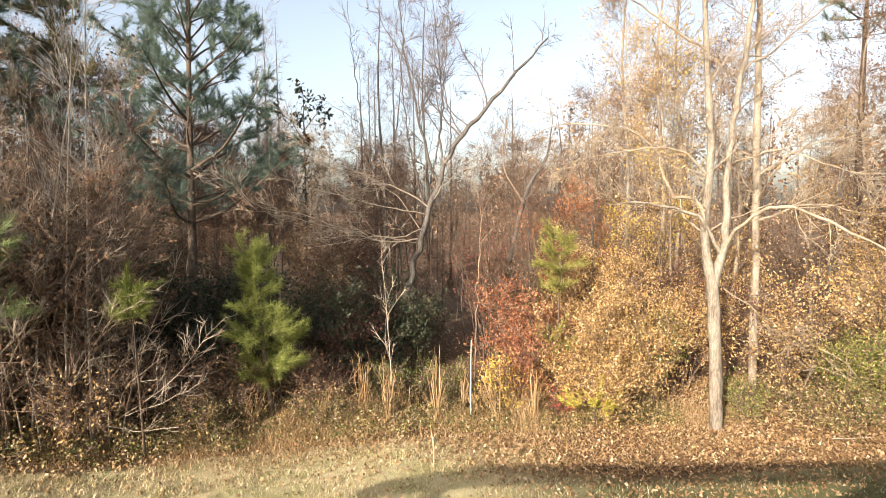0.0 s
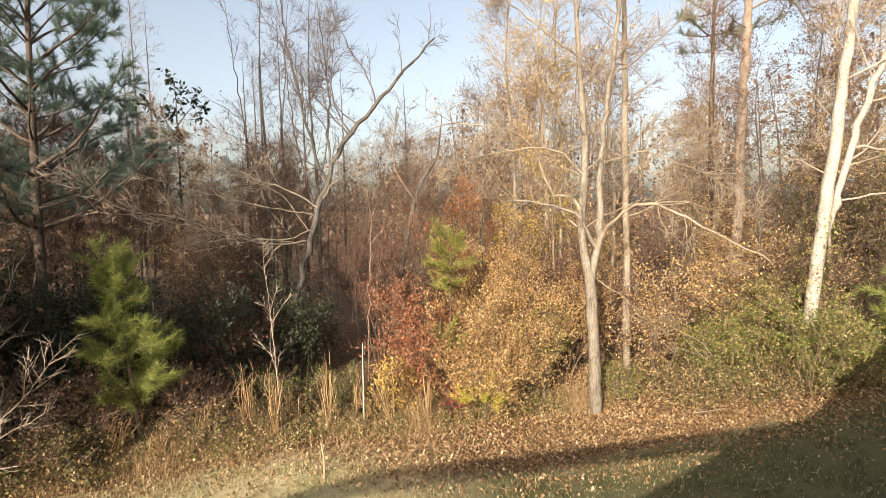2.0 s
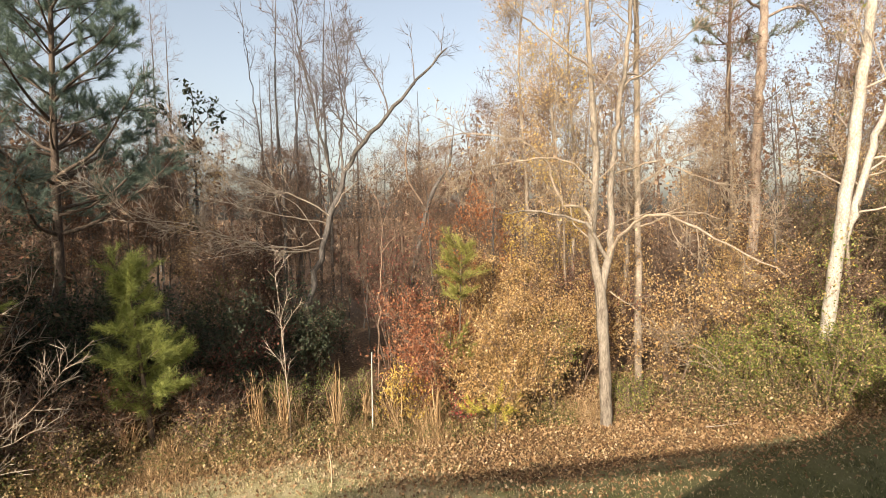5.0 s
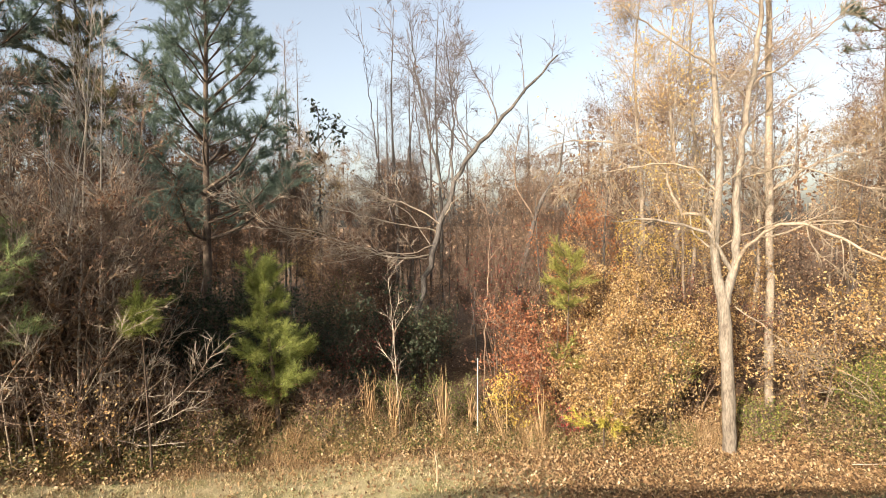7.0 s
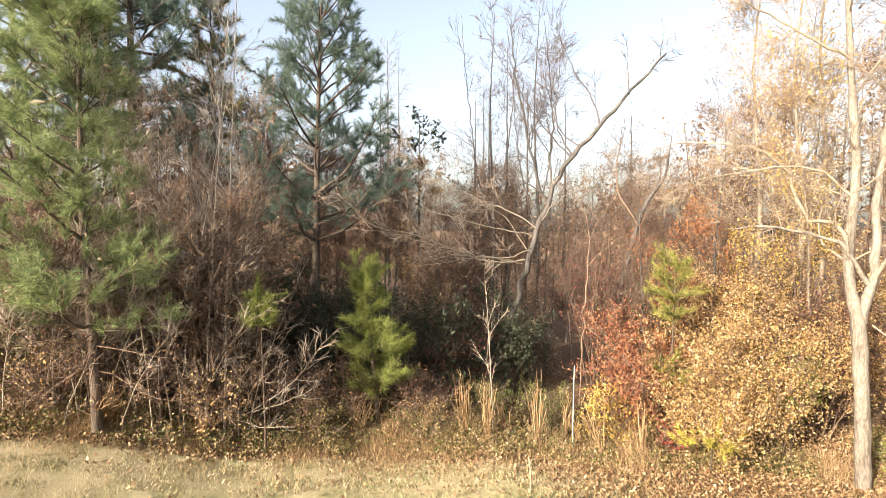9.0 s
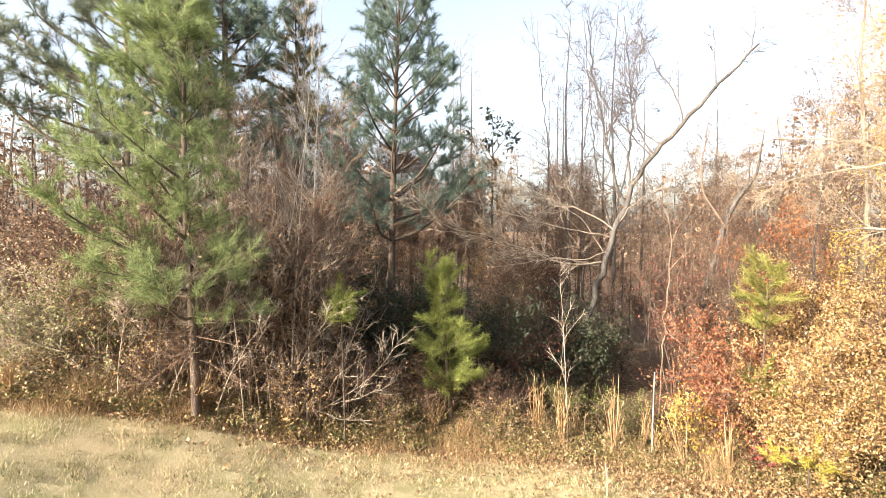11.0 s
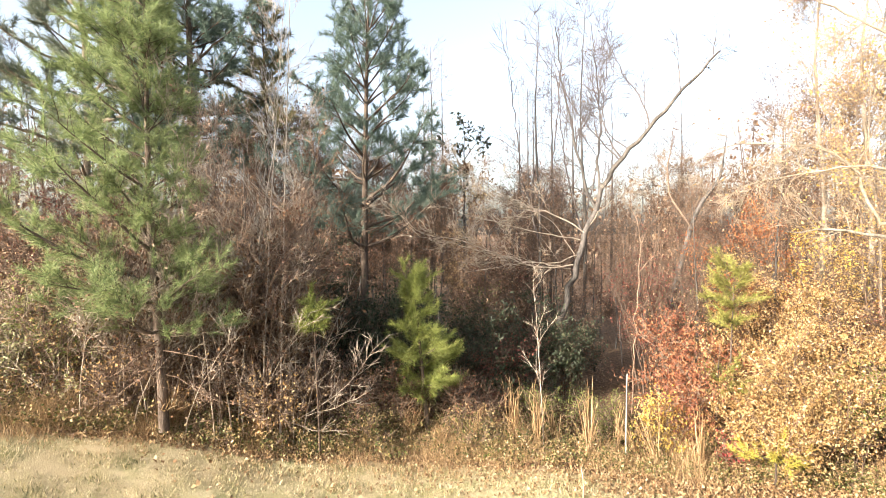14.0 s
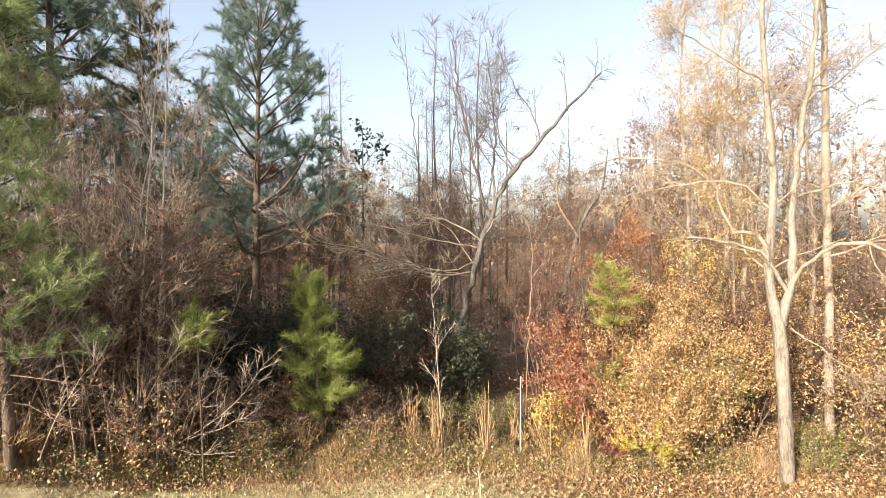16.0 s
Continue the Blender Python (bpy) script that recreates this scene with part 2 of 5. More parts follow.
class Geo:
    """Gathers tubes and leaves, and makes one mesh of them."""

    def __init__(self):
        self.v, self.q, self.t, self.n = [], [], [], 0

    def add(self, v, quads=None, tris=None):
        if quads is not None and len(quads):
            self.q.append(np.asarray(quads) + self.n)
        if tris is not None and len(tris):
            self.t.append(np.asarray(tris) + self.n)
        self.v.append(np.asarray(v, float).reshape(-1, 3))
        self.n += len(self.v[-1])

    def tube(self, pts, rad, sides=5):
        pts, rad = np.asarray(pts, float), np.asarray(rad, float)
        n = len(pts)
        tan = np.gradient(pts, axis=0)
        tan /= np.linalg.norm(tan, axis=1, keepdims=True) + 1e-9
        ref = np.array([0.31, 0.95, 0.05]) if abs(tan[0, 2]) > 0.8 else np.array([0.05, 0.1, 0.99])
        a = np.cross(tan, ref)
        a /= np.linalg.norm(a, axis=1, keepdims=True) + 1e-9
        b = np.cross(tan, a)
        ang = np.linspace(0, 2 * np.pi, sides, endpoint=False)
        ring = a[:, None] * np.cos(ang)[None, :, None] + b[:, None] * np.sin(ang)[None, :, None]
        v = (pts[:, None] + ring * rad[:, None, None]).reshape(-1, 3)
        i = np.arange(n - 1)[:, None] * sides
        j = np.arange(sides)[None]
        k = (j + 1) % sides
        q = np.stack([i + j, i + k, i + sides + k, i + sides + j], -1).reshape(-1, 4)
        self.add(v, quads=q)

    def leaves(self, rng, at, size, long=1.8, spread=0.06, droop=0.0, per=1):
        """Folded four-cornered leaves scattered round the points given."""
        at = np.repeat(np.asarray(at, float).reshape(-1, 3), per, axis=0)
        n = len(at)
        if not n:
            return
        at = at + rng.normal(0, spread, (n, 3))
        d = rng.normal(0, 1, (n, 3))
        d[:, 2] -= droop
        d /= np.linalg.norm(d, axis=1, keepdims=True)
        s = np.cross(d, rng.normal(0, 1, (n, 3)))
        s /= np.linalg.norm(s, axis=1, keepdims=True) + 1e-9
        u = np.cross(d, s)
        L = (size * rng.uniform(0.6, 1.25, n))[:, None]
        w = L / long
        base, tip = at, at + d * L + u * L * rng.uniform(-0.25, 0.25, (n, 1))
        mid = at + d * L * 0.45
        lift = u * w * 0.25
        v = np.stack([base, mid + s * w * 0.5 + lift, tip, mid - s * w * 0.5 + lift], 1).reshape(-1, 3)
        i = np.arange(n)[:, None] * 4
        self.add(v, tris=np.concatenate([i + [0, 1, 2], i + [0, 2, 3]], 1).reshape(-1, 3))

    def needles(self, rng, at, way, length=0.19, count=20, width=0.016, open_=0.55, axis=0.16):
        """Tufts of long needles, each tuft round a direction."""
        at, way = np.asarray(at, float).reshape(-1, 3), np.asarray(way, float).reshape(-1, 3)
        if not len(at):
            return
        at, way = np.repeat(at, count, 0), np.repeat(way, count, 0)
        n = len(at)
        d = way / (np.linalg.norm(way, axis=1, keepdims=True) + 1e-9) + rng.normal(0, open_, (n, 3)) + np.array([0, 0, 0.15])
        d /= np.linalg.norm(d, axis=1, keepdims=True)
        s = np.cross(d, rng.normal(0, 1, (n, 3)))
        s /= np.linalg.norm(s, axis=1, keepdims=True) + 1e-9
        L = (length * rng.uniform(0.65, 1.15, n))[:, None]
        base = at - way / (np.linalg.norm(way, axis=1, keepdims=True) + 1e-9) * rng.uniform(-0.02, axis, (n, 1))
        tip = base + d * L
        tip[:, 2] -= 0.15 * L[:, 0]
        v = np.stack([base - s * width / 2, base + s * width / 2, tip], 1).reshape(-1, 3)
        self.add(v, tris=np.arange(n * 3).reshape(-1, 3))

    def spikes(self, base, tip, r):
        """Slim three-sided twigs that end in a point."""
        n = len(base)
        d = tip - base
        a = np.cross(d, np.array([0.3, 0.5, 0.81]))
        a /= np.linalg.norm(a, axis=1, keepdims=True) + 1e-9
        b = np.cross(d, a)
        b /= np.linalg.norm(b, axis=1, keepdims=True) + 1e-9
        r = np.asarray(r).reshape(-1, 1)
        v = np.stack([base + a * r, base + (b * 0.87 - a * 0.5) * r, base - (b * 0.87 + a * 0.5) * r, tip], 1).reshape(-1, 3)
        i = np.arange(n)[:, None] * 4
        self.add(v, tris=np.concatenate([i + [0, 1, 3], i + [1, 2, 3], i + [2, 0, 3]], 1).reshape(-1, 3))

    def mesh(self, name, mat, shaded=True):
        v = np.concatenate(self.v) if self.v else np.zeros((0, 3))
        q = np.concatenate(self.q) if self.q else np.zeros((0, 4), int)
        t = np.concatenate(self.t) if self.t else np.zeros((0, 3), int)
        me = bpy.data.meshes.new(name)
        me.vertices.add(len(v))
        me.vertices.foreach_set("co", v.astype(np.float32).ravel())
        loops = np.concatenate([q.ravel(), t.ravel()]).astype(np.int32)
        size = np.concatenate([np.full(len(q), 4), np.full(len(t), 3)]).astype(np.int32)
        me.loops.add(len(loops))
        me.loops.foreach_set("vertex_index", loops)
        me.polygons.add(len(size))
        me.polygons.foreach_set("loop_start", np.concatenate([[0], np.cumsum(size)[:-1]]).astype(np.int32))
        me.polygons.foreach_set("use_smooth", np.full(len(size), shaded))
        me.update(calc_edges=True)
        me.materials.append(mat)
        return me


def curve_through(ctrl, step=0.25):
    """A smooth line through a few points (x, y, z, radius)."""
    c = np.asarray(ctrl, float)
    c = np.vstack([2 * c[0] - c[1], c, 2 * c[-1] - c[-2]])
    out = []
    for k in range(1, len(c) - 2):
        p0, p1, p2, p3 = c[k - 1:k + 3]
        m = max(2, int(np.linalg.norm((p2 - p1)[:3]) / step))
        for t in np.arange(m) / m:
            out.append(0.5 * ((2 * p1) + (p2 - p0) * t + (2 * p0 - 5 * p1 + 4 * p2 - p3) * t ** 2 + (3 * p1 - p0 - 3 * p2 + p3) * t ** 3))
    out.append(c[-2])
    out = np.array(out)
    return out[:, :3], np.clip(out[:, 3], 0.0015, None)


def strand(rng, p, d, length, n, wiggle, lift=0.0):
    """A wandering line of n pieces from p towards d."""
    pts, p, d = [np.array(p, float)], np.array(p, float), np.array(d, float)
    d /= np.linalg.norm(d) + 1e-9
    for _ in range(n):
        d = d + rng.normal(0, wiggle, 3)
        d[2] += lift
        d /= np.linalg.norm(d)
        p = p + d * length / n
        pts.append(p)
    return np.array(pts)


def side_way(rng, tan, angle):
    """A direction that leaves tan at about that angle."""
    s = np.cross(tan, rng.normal(0, 1, 3))
    s /= np.linalg.norm(s) + 1e-9
    a = angle * rng.uniform(0.7, 1.3)
    return tan * math.cos(a) + s * math.sin(a)


TWIG = [0.004, 0.0065]          # thickness of the last twigs, thin and thick


def ramify(rng, geo, pts, rad, levels, tips, start=0.25, lift=0.03, wiggle=0.21, flat=1.0):
    """Side branches along a line. levels: (count, length, angle) from the thickest down; tips gathers points of the last ones."""
    if not levels:
        tips.extend(pts[len(pts) // 3:])
        return
    count, length, angle = levels[0]
    if len(levels) == 1:
        count = int(count * 1.8)
        x = rng.uniform(start, 1.0, count) * (len(pts) - 1)
        i = np.minimum(x.astype(int), len(pts) - 2)
        tan = pts[i + 1] - pts[i]
        p = pts[i] + tan * (x - i)[:, None]
        tan = tan / (np.linalg.norm(tan, axis=1, keepdims=True) + 1e-9)
        s = np.cross(tan, rng.normal(0, 1, (count, 3)))
        s /= np.linalg.norm(s, axis=1, keepdims=True) + 1e-9
        a = (angle * rng.uniform(0.6, 1.4, count))[:, None]
        d = tan * np.cos(a) + s * np.sin(a)
        d[:, 2] += lift * 4
        tip = p + d * (length * rng.uniform(0.5, 1.3, count))[:, None]
        geo.spikes(p, tip, rng.uniform(*TWIG, count))
        tips.extend(tip)
        tips.extend(p * 0.4 + tip * 0.6)
        tips.extend(p * 0.8 + tip * 0.2)
        return
    for u in np.sort(rng.uniform(start, 1.0, count)):
        x = u * (len(pts) - 1)
        i = min(int(x), len(pts) - 2)
        p = pts[i] + (pts[i + 1] - pts[i]) * (x - i)
        tan = pts[i + 1] - pts[i]
        tan = tan / (np.linalg.norm(tan) + 1e-9)
        L = length * rng.uniform(0.5, 1.15) * (1.15 - 0.55 * u)
        r = min(max(0.0045, rad[i] * rng.uniform(0.35, 0.6)), 0.011 * L + 0.0055)
        n = max(2, min(9, int(L / 0.16)))
        d = side_way(rng, tan, angle)
        d[2] *= flat
        s = strand(rng, p, d, L, n, wiggle, lift)
        rr = np.linspace(r, max(0.0035, r * 0.4), n + 1)
        geo.tube(s, rr, 5 if r > 0.02 else (4 if r > 0.009 else 3))
        ramify(rng, geo, s, rr, levels[1:], tips, 0.2, lift, wiggle, flat)


def part(name, data, parent, label="", kind=""):
    ob = new(name, data)
    ob.parent = parent
    return tagged(ob, label, kind=kind)


def thing(name, at, label, category, group="", kind="", turn=0.0, size=1.0):
    e = new(name)
    e.empty_display_size = 0.2
    e.matrix_basis = pose(*at, 0, 0, turn) @ Matrix.Scale(size, 4)
    return tagged(e, label, category, group, kind)


def limbed_tree(name, base, label, trunk_ctrl, trunk_mat, twig_mat, limbs, seed, leaf=None, trunk_kids=((10, 0.9, 0.9), (4, 0.45, 0.8)), group="", sides=10, stout=0.78, limb_mat=None, crook=0.008, wiggle=0.14):
    """A tree with a trunk and a few main limbs. Control points are offsets from the base, with radii. limbs: (points, levels)."""
    rng = np.random.default_rng(seed)
    e = thing(name, base, label, "tree", group)
    twigs, tips = Geo(), []
    g = Geo()
    p, r = curve_through(trunk_ctrl)
    r = r * stout
    p[1:-1] += rng.normal(0, crook, p[1:-1].shape)
    g.tube(p, r * (1 + 0.05 * rng.normal(0, 1, len(r))), sides)
    part("trunk", g.mesh("trunk", trunk_mat), e)
    ramify(rng, twigs, p, r * 0.5, trunk_kids, tips, 0.35, wiggle=wiggle)
    pale, low = Geo(), limb_mat
    for ctrl, levels in limbs:
        g = Geo()
        # limbs that start low get a paler colour in place of sunlight
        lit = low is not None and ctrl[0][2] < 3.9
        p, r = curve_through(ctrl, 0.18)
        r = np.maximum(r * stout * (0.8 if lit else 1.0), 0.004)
        p[1:-1] += rng.normal(0, 0.017, p[1:-1].shape)
        g.tube(p, r, 7)
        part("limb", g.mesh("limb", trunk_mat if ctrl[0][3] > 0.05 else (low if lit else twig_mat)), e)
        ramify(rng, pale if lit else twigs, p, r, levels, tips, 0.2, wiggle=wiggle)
    if twigs.n:
        part("branchwork", twigs.mesh("branchwork", twig_mat), e, kind="stuff")
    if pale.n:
        part("branchwork", pale.mesh("branchwork", low), e, "low-limb twigs coloured pale for sunlight", kind="stuff")
    if leaf:
        mat, size, share, per = leaf
        tips = np.array(tips)
        sel = tips[rng.random(len(tips)) < share]
        g = Geo()
        g.leaves(rng, sel, size * 1.2, per=per, spread=0.05, droop=0.5)
        part("foliage", g.mesh("foliage", mat), e, kind="stuff")
    return e


def pine(name, base, label, height, crown_from, spread, seed, needle, bark_mat, radius, step=0.42, per=4, lean=(0, 0), tuft=18, length=0.2,
         bare=0.35, split=True, top_spread=0.3, rise=0.25, low=0.55, dense=1.0, width=0.016, group="", dead=0, ends=False, axis=0.16, bias=(0, 0), rng_len=(0.6, 1.1)):
    """A pine: trunk, boughs in whorls, each bough with its needles."""
    rng = np.random.default_rng(seed)
    e = thing(name, base, label, "pine tree", group)
    n = max(6, int(height / 0.4))
    z = np.linspace(0, height, n)
    p = np.stack([lean[0] * (z / height) + 0.03 * np.sin(z * 0.9 + seed), lean[1] * (z / height) + 0.03 * np.cos(z * 1.1), z], 1)
    r = radius * (1 - z / height * 0.93) + 0.004
    g = Geo()
    g.tube(p, r, 9)
    part("trunk", g.mesh("trunk", bark_mat), e)
    wood_all, green_all = Geo(), Geo()
    h = crown_from
    for _ in range(dead):
        hz = rng.uniform(height * 0.12, crown_from)
        a = rng.uniform(0, 2 * math.pi)
        s = strand(rng, [np.interp(hz, z, p[:, 0]), np.interp(hz, z, p[:, 1]), hz], [math.cos(a), math.sin(a), -0.1], rng.uniform(0.5, 1.3), 5, 0.12)
        wood_all.tube(s, np.linspace(0.012, 0.003, 6), 4)
        ramify(rng, wood_all, s, np.full(6, 0.006), ((4, 0.35, 0.8),), [])
    turn = rng.uniform(0, 6)
    while h < height - 0.15:
        f = (h - crown_from) / (height - crown_from)
        for k in range(per):
            a = turn + 2 * math.pi * k / per + rng.uniform(-0.5, 0.5)
            L = (spread * (1 - f) ** 0.75 * min(1, low + 2.2 * f) + top_spread) * rng.uniform(*rng_len) * (1 + bias[0] * math.cos(a) + bias[1] * math.sin(a))
            up = rise + 0.75 * f + rng.uniform(-0.15, 0.15)
            start = [np.interp(h, z, p[:, 0]), np.interp(h, z, p[:, 1]), h + rng.uniform(-0.08, 0.08)]
            m = max(4, int(L / 0.22))
            s = strand(rng, start, [math.cos(a), math.sin(a), up - 0.25], L, m, 0.08, 0.05)
            rr = np.linspace(max(0.008, 0.016 * L), 0.004, m + 1)
            wood = Geo() if split else wood_all
            green = Geo() if split else green_all
            wood.tube(s, rr, 5)
            at, way = [s[-1]], [s[-1] - s[-2]]
            for u in np.arange(bare, 1.0, 0.16 / max(L, 0.3) / dense):
                x = u * m
                i = min(int(x), m - 1)
                q = s[i] + (s[i + 1] - s[i]) * (x - i)
                tan = (s[i + 1] - s[i]) / np.linalg.norm(s[i + 1] - s[i])
                d = side_way(rng, tan, 0.9)
                d[2] = abs(d[2]) * 0.6 + 0.1
                l = rng.uniform(0.2, 0.62) * (1.2 - 0.6 * u) * min(1.0, 0.5 + L / 2) * (1.3 if ends else 1)
                b = strand(rng, q, d, l, 3, 0.12, 0.12)
                wood.tube(b, np.linspace(0.006, 0.003, 4), 3)
                at.append(b[-1])
                way.append(b[-1] - b[-2])
                if ends:
                    for _ in range(2):
                        c = strand(rng, b[2], side_way(rng, (b[2] - b[1]) / np.linalg.norm(b[2] - b[1]), 0.8), rng.uniform(0.12, 0.3), 2, 0.1, 0.15)
                        wood.tube(c, [0.004, 0.003, 0.002], 3)
                        at.append(c[-1])
                        way.append(c[-1] - c[-2])
                elif l > 0.22:
                    at.append(b[2])
                    way.append(b[2] - b[1])
                    at.append(b[1])
                    way.append(b[1] - b[0])
            green.needles(rng, at, way, length, tuft, width, axis=axis)
            if split:
                bo = part("bough", wood.mesh("bough", bark_mat), e)
                part("foliage", green.mesh("foliage", needle, False), bo, kind="stuff")
        turn += 0.9
        h += step * rng.uniform(0.75, 1.25) * (1 - 0.35 * f)
    if not split:
        part("boughwork", wood_all.mesh("boughwork", bark_mat), e, kind="stuff")
        part("foliage", green_all.mesh("foliage", needle, False), e, kind="stuff")
    elif wood_all.n:
        part("deadwood", wood_all.mesh("deadwood", M["twig"]), e, kind="stuff")
    return e


def shrub(name, base, label, height, width, stems, seed, twig_mat, leaf_mat, leaf_size, leaf_share=0.6, per=1, levels=((7, 0.9, 0.7), (5, 0.4, 0.8)), category="shrub",
          group="", lean=(0, 0), lift=0.02, long=1.8, droop=0.3, turn=0.0):
    """A many-stemmed bush with its leaves."""
    rng = np.random.default_rng(seed)
    e = thing(name, base, label, category, group, turn=turn)
    g, tips = Geo(), []
    for _ in range(stems):
        a = rng.uniform(0, 2 * math.pi)
        o = rng.uniform(0, 0.25)
        L = height * rng.uniform(0.6, 1.1)
        out = width / max(height, 0.3) * rng.uniform(0.2, 1.0)
        n = max(4, int(L / 0.25))
        s = strand(rng, [o * math.cos(a), o * math.sin(a), -0.05], [math.cos(a) * out + lean[0], math.sin(a) * out + lean[1], 1], L, n, 0.09, lift)
        r = np.linspace(0.006 * L + 0.004, 0.003, n + 1)
        g.tube(s, r, 4)
        ramify(rng, g, s, r, levels, tips, 0.2)
    part("branchwork", g.mesh("branchwork", twig_mat), e, kind="stuff")
    tips = np.array(tips)
    if leaf_mat and len(tips):
        k = Geo()
        k.leaves(rng, tips[rng.random(len(tips)) < leaf_share], leaf_size * 1.2, long, 0.05, droop, per)
        part("foliage", k.mesh("foliage", leaf_mat), e, kind="stuff")
    return e


def on_ground(x, y, sink=0.03):
    return (x, y, float(ground_z(x, y)) - sink)


# ---- ground ----
def build_ground():
    xs = np.concatenate([[-900, -500, -250, -120, -70, -45, -32, -24, -19, -16], np.arange(-14, 16.01, 0.2), [18, 21, 26, 34, 46, 70, 120, 250, 500, 900]])
    ys = np.concatenate([[-900, -300, -100, -40, -18, -8, -3, 0], np.arange(1.5, 16.01, 0.2), [18, 21, 26, 34, 46, 70, 120, 250, 500, 900]])
    X, Y = np.meshgrid(xs, ys)
    rng = np.random.default_rng(3)
    Z = ground_z(X, Y) + rng.normal(0, 0.012, X.shape) * (np.abs(X) < 15) * (Y > 1) * (Y < 16)
    v = np.stack([X, Y, Z], -1).reshape(-1, 3)
    w = len(xs)
    i = (np.arange(len(ys) - 1)[:, None] * w + np.arange(w - 1)[None]).reshape(-1, 1)
    g = Geo()
    g.add(v, quads=i + np.array([0, 1, w + 1, w]))
    me = g.mesh("ground", M["ground"])
    woods = smooth(-0.6, 0.5, Y - wood_edge(X)) + 0.85 * smooth(0.5, 2.5, X) * smooth(6.7, 7.5, Y)
    at = me.attributes.new("woods", "FLOAT", "POINT")
    at.data.foreach_set("value", np.clip(woods, 0, 1).astype(np.float32).ravel())
    # covers the green lawn where the house's shade is put into the colour
    at = me.attributes.new("green", "FLOAT", "POINT")
    at.data.foreach_set("value", (0.85 * smooth(-0.5, 3.0, X) * smooth(8.2, 6.4, Y)).astype(np.float32).ravel())
    tagged(new("ground", me), "grassy ground running into leaf-strewn woodland floor", "ground", kind="structure")


build_ground()


def scatter(rng, n, x0, x1, y0, y1):
    return rng.uniform(x0, x1, n), rng.uniform(y0, y1, n)


def build_lawn():
    rng = np.random.default_rng(11)
    x, y = scatter(rng, 190000, -12, 9, 2.2, 9.2)
    keep = (y < wood_edge(x) + rng.normal(0, 0.15, len(x))) & (np.hypot(x, y) > 5.0) & (rng.random(len(x)) < 1.0 - 0.6 * smooth(0.5, 4, x) * smooth(6.5, 7.5, y))
    x, y = x[keep], y[keep]
    n = len(x)
    z = ground_z(x, y)
    tuft = np.sin(x * 5.3 + 1.7 * np.sin(y * 3.1)) * np.sin(y * 6.1 + 1.3 * np.sin(x * 2.3))
    h = rng.uniform(0.015, 0.05, n) * (1 + 0.7 * tuft)
    a = rng.uniform(0, 2 * np.pi, n)
    b = np.stack([x, y, z - 0.01], 1)
    side = np.stack([np.cos(a), np.sin(a), 0 * a], 1) * 0.006
    tip = b + np.stack([rng.normal(0, 0.6, n) * h, rng.normal(0, 0.6, n) * h, h + 0.01], 1)
    v = np.stack([b - side, b + side, tip], 1)
    green = rng.random(n) < 0.10 + 0.08 * (tuft > 0.3) + 0.7 * smooth(-0.5, 3.0, x) * smooth(8.0, 6.2, y)
    for sel, mat, lab in ((~green, "grass_lawn", "short straw-coloured autumn lawn grass"), (green, "grass_green", "short green lawn grass among straw, darkened for house shade")):
        g = Geo()
        g.add(v[sel].reshape(-1, 3), tris=np.arange(3 * int(sel.sum())).reshape(-1, 3))
        tagged(new("lawn_grass", g.mesh("lawn_grass", M[mat], False)), lab, "grass", kind="stuff")


def build_litter():
    rng = np.random.default_rng(12)
    x, y = scatter(rng, 145000, -11, 12, 5.0, 11.0)
    e = y - wood_edge(x)
    want = np.where(e > -0.3, 0.5, 0.04) + 0.9 * smooth(-0.5, 2.0, x) * smooth(6.9, 7.4, y)
    want = np.where(e < -0.3, want + 0.28 * smooth(0, 3, x) * smooth(5.9, 6.8, y) + 0.28 * smooth(-1.6, -0.2, e) * smooth(-4.5, -1.5, x), want)
    k = rng.random(len(x)) < want
    x, y = x[k], y[k]
    g = Geo()
    at = np.stack([x, y, ground_z(x, y) + rng.uniform(0.005, 0.05, len(x))], 1)
    n = len(at)
    a = rng.uniform(0, 2 * np.pi, n)
    d = np.stack([np.cos(a), np.sin(a), rng.normal(0, 0.5, n)], 1)
    s = np.stack([-np.sin(a), np.cos(a), rng.normal(0, 0.5, n)], 1)
    L = rng.uniform(0.03, 0.065, n)[:, None]
    w = L * rng.uniform(0.5, 0.9, (n, 1))
    lift = np.stack([0 * a, 0 * a, rng.uniform(-0.01, 0.03, n)], 1)
    v = np.stack([at - d * L / 2, at + s * w / 2 + lift, at + d * L / 2, at - s * w / 2 + lift], 1).reshape(-1, 3)
    i = np.arange(n)[:, None] * 4
    g.add(v, tris=np.concatenate([i + [0, 1, 2], i + [0, 2, 3]], 1).reshape(-1, 3))
    tagged(new("fallen_leaves", g.mesh("fallen_leaves", M["litter"], False)), "dry tan and brown leaves fallen on the ground", "fallen leaves", kind="stuff")


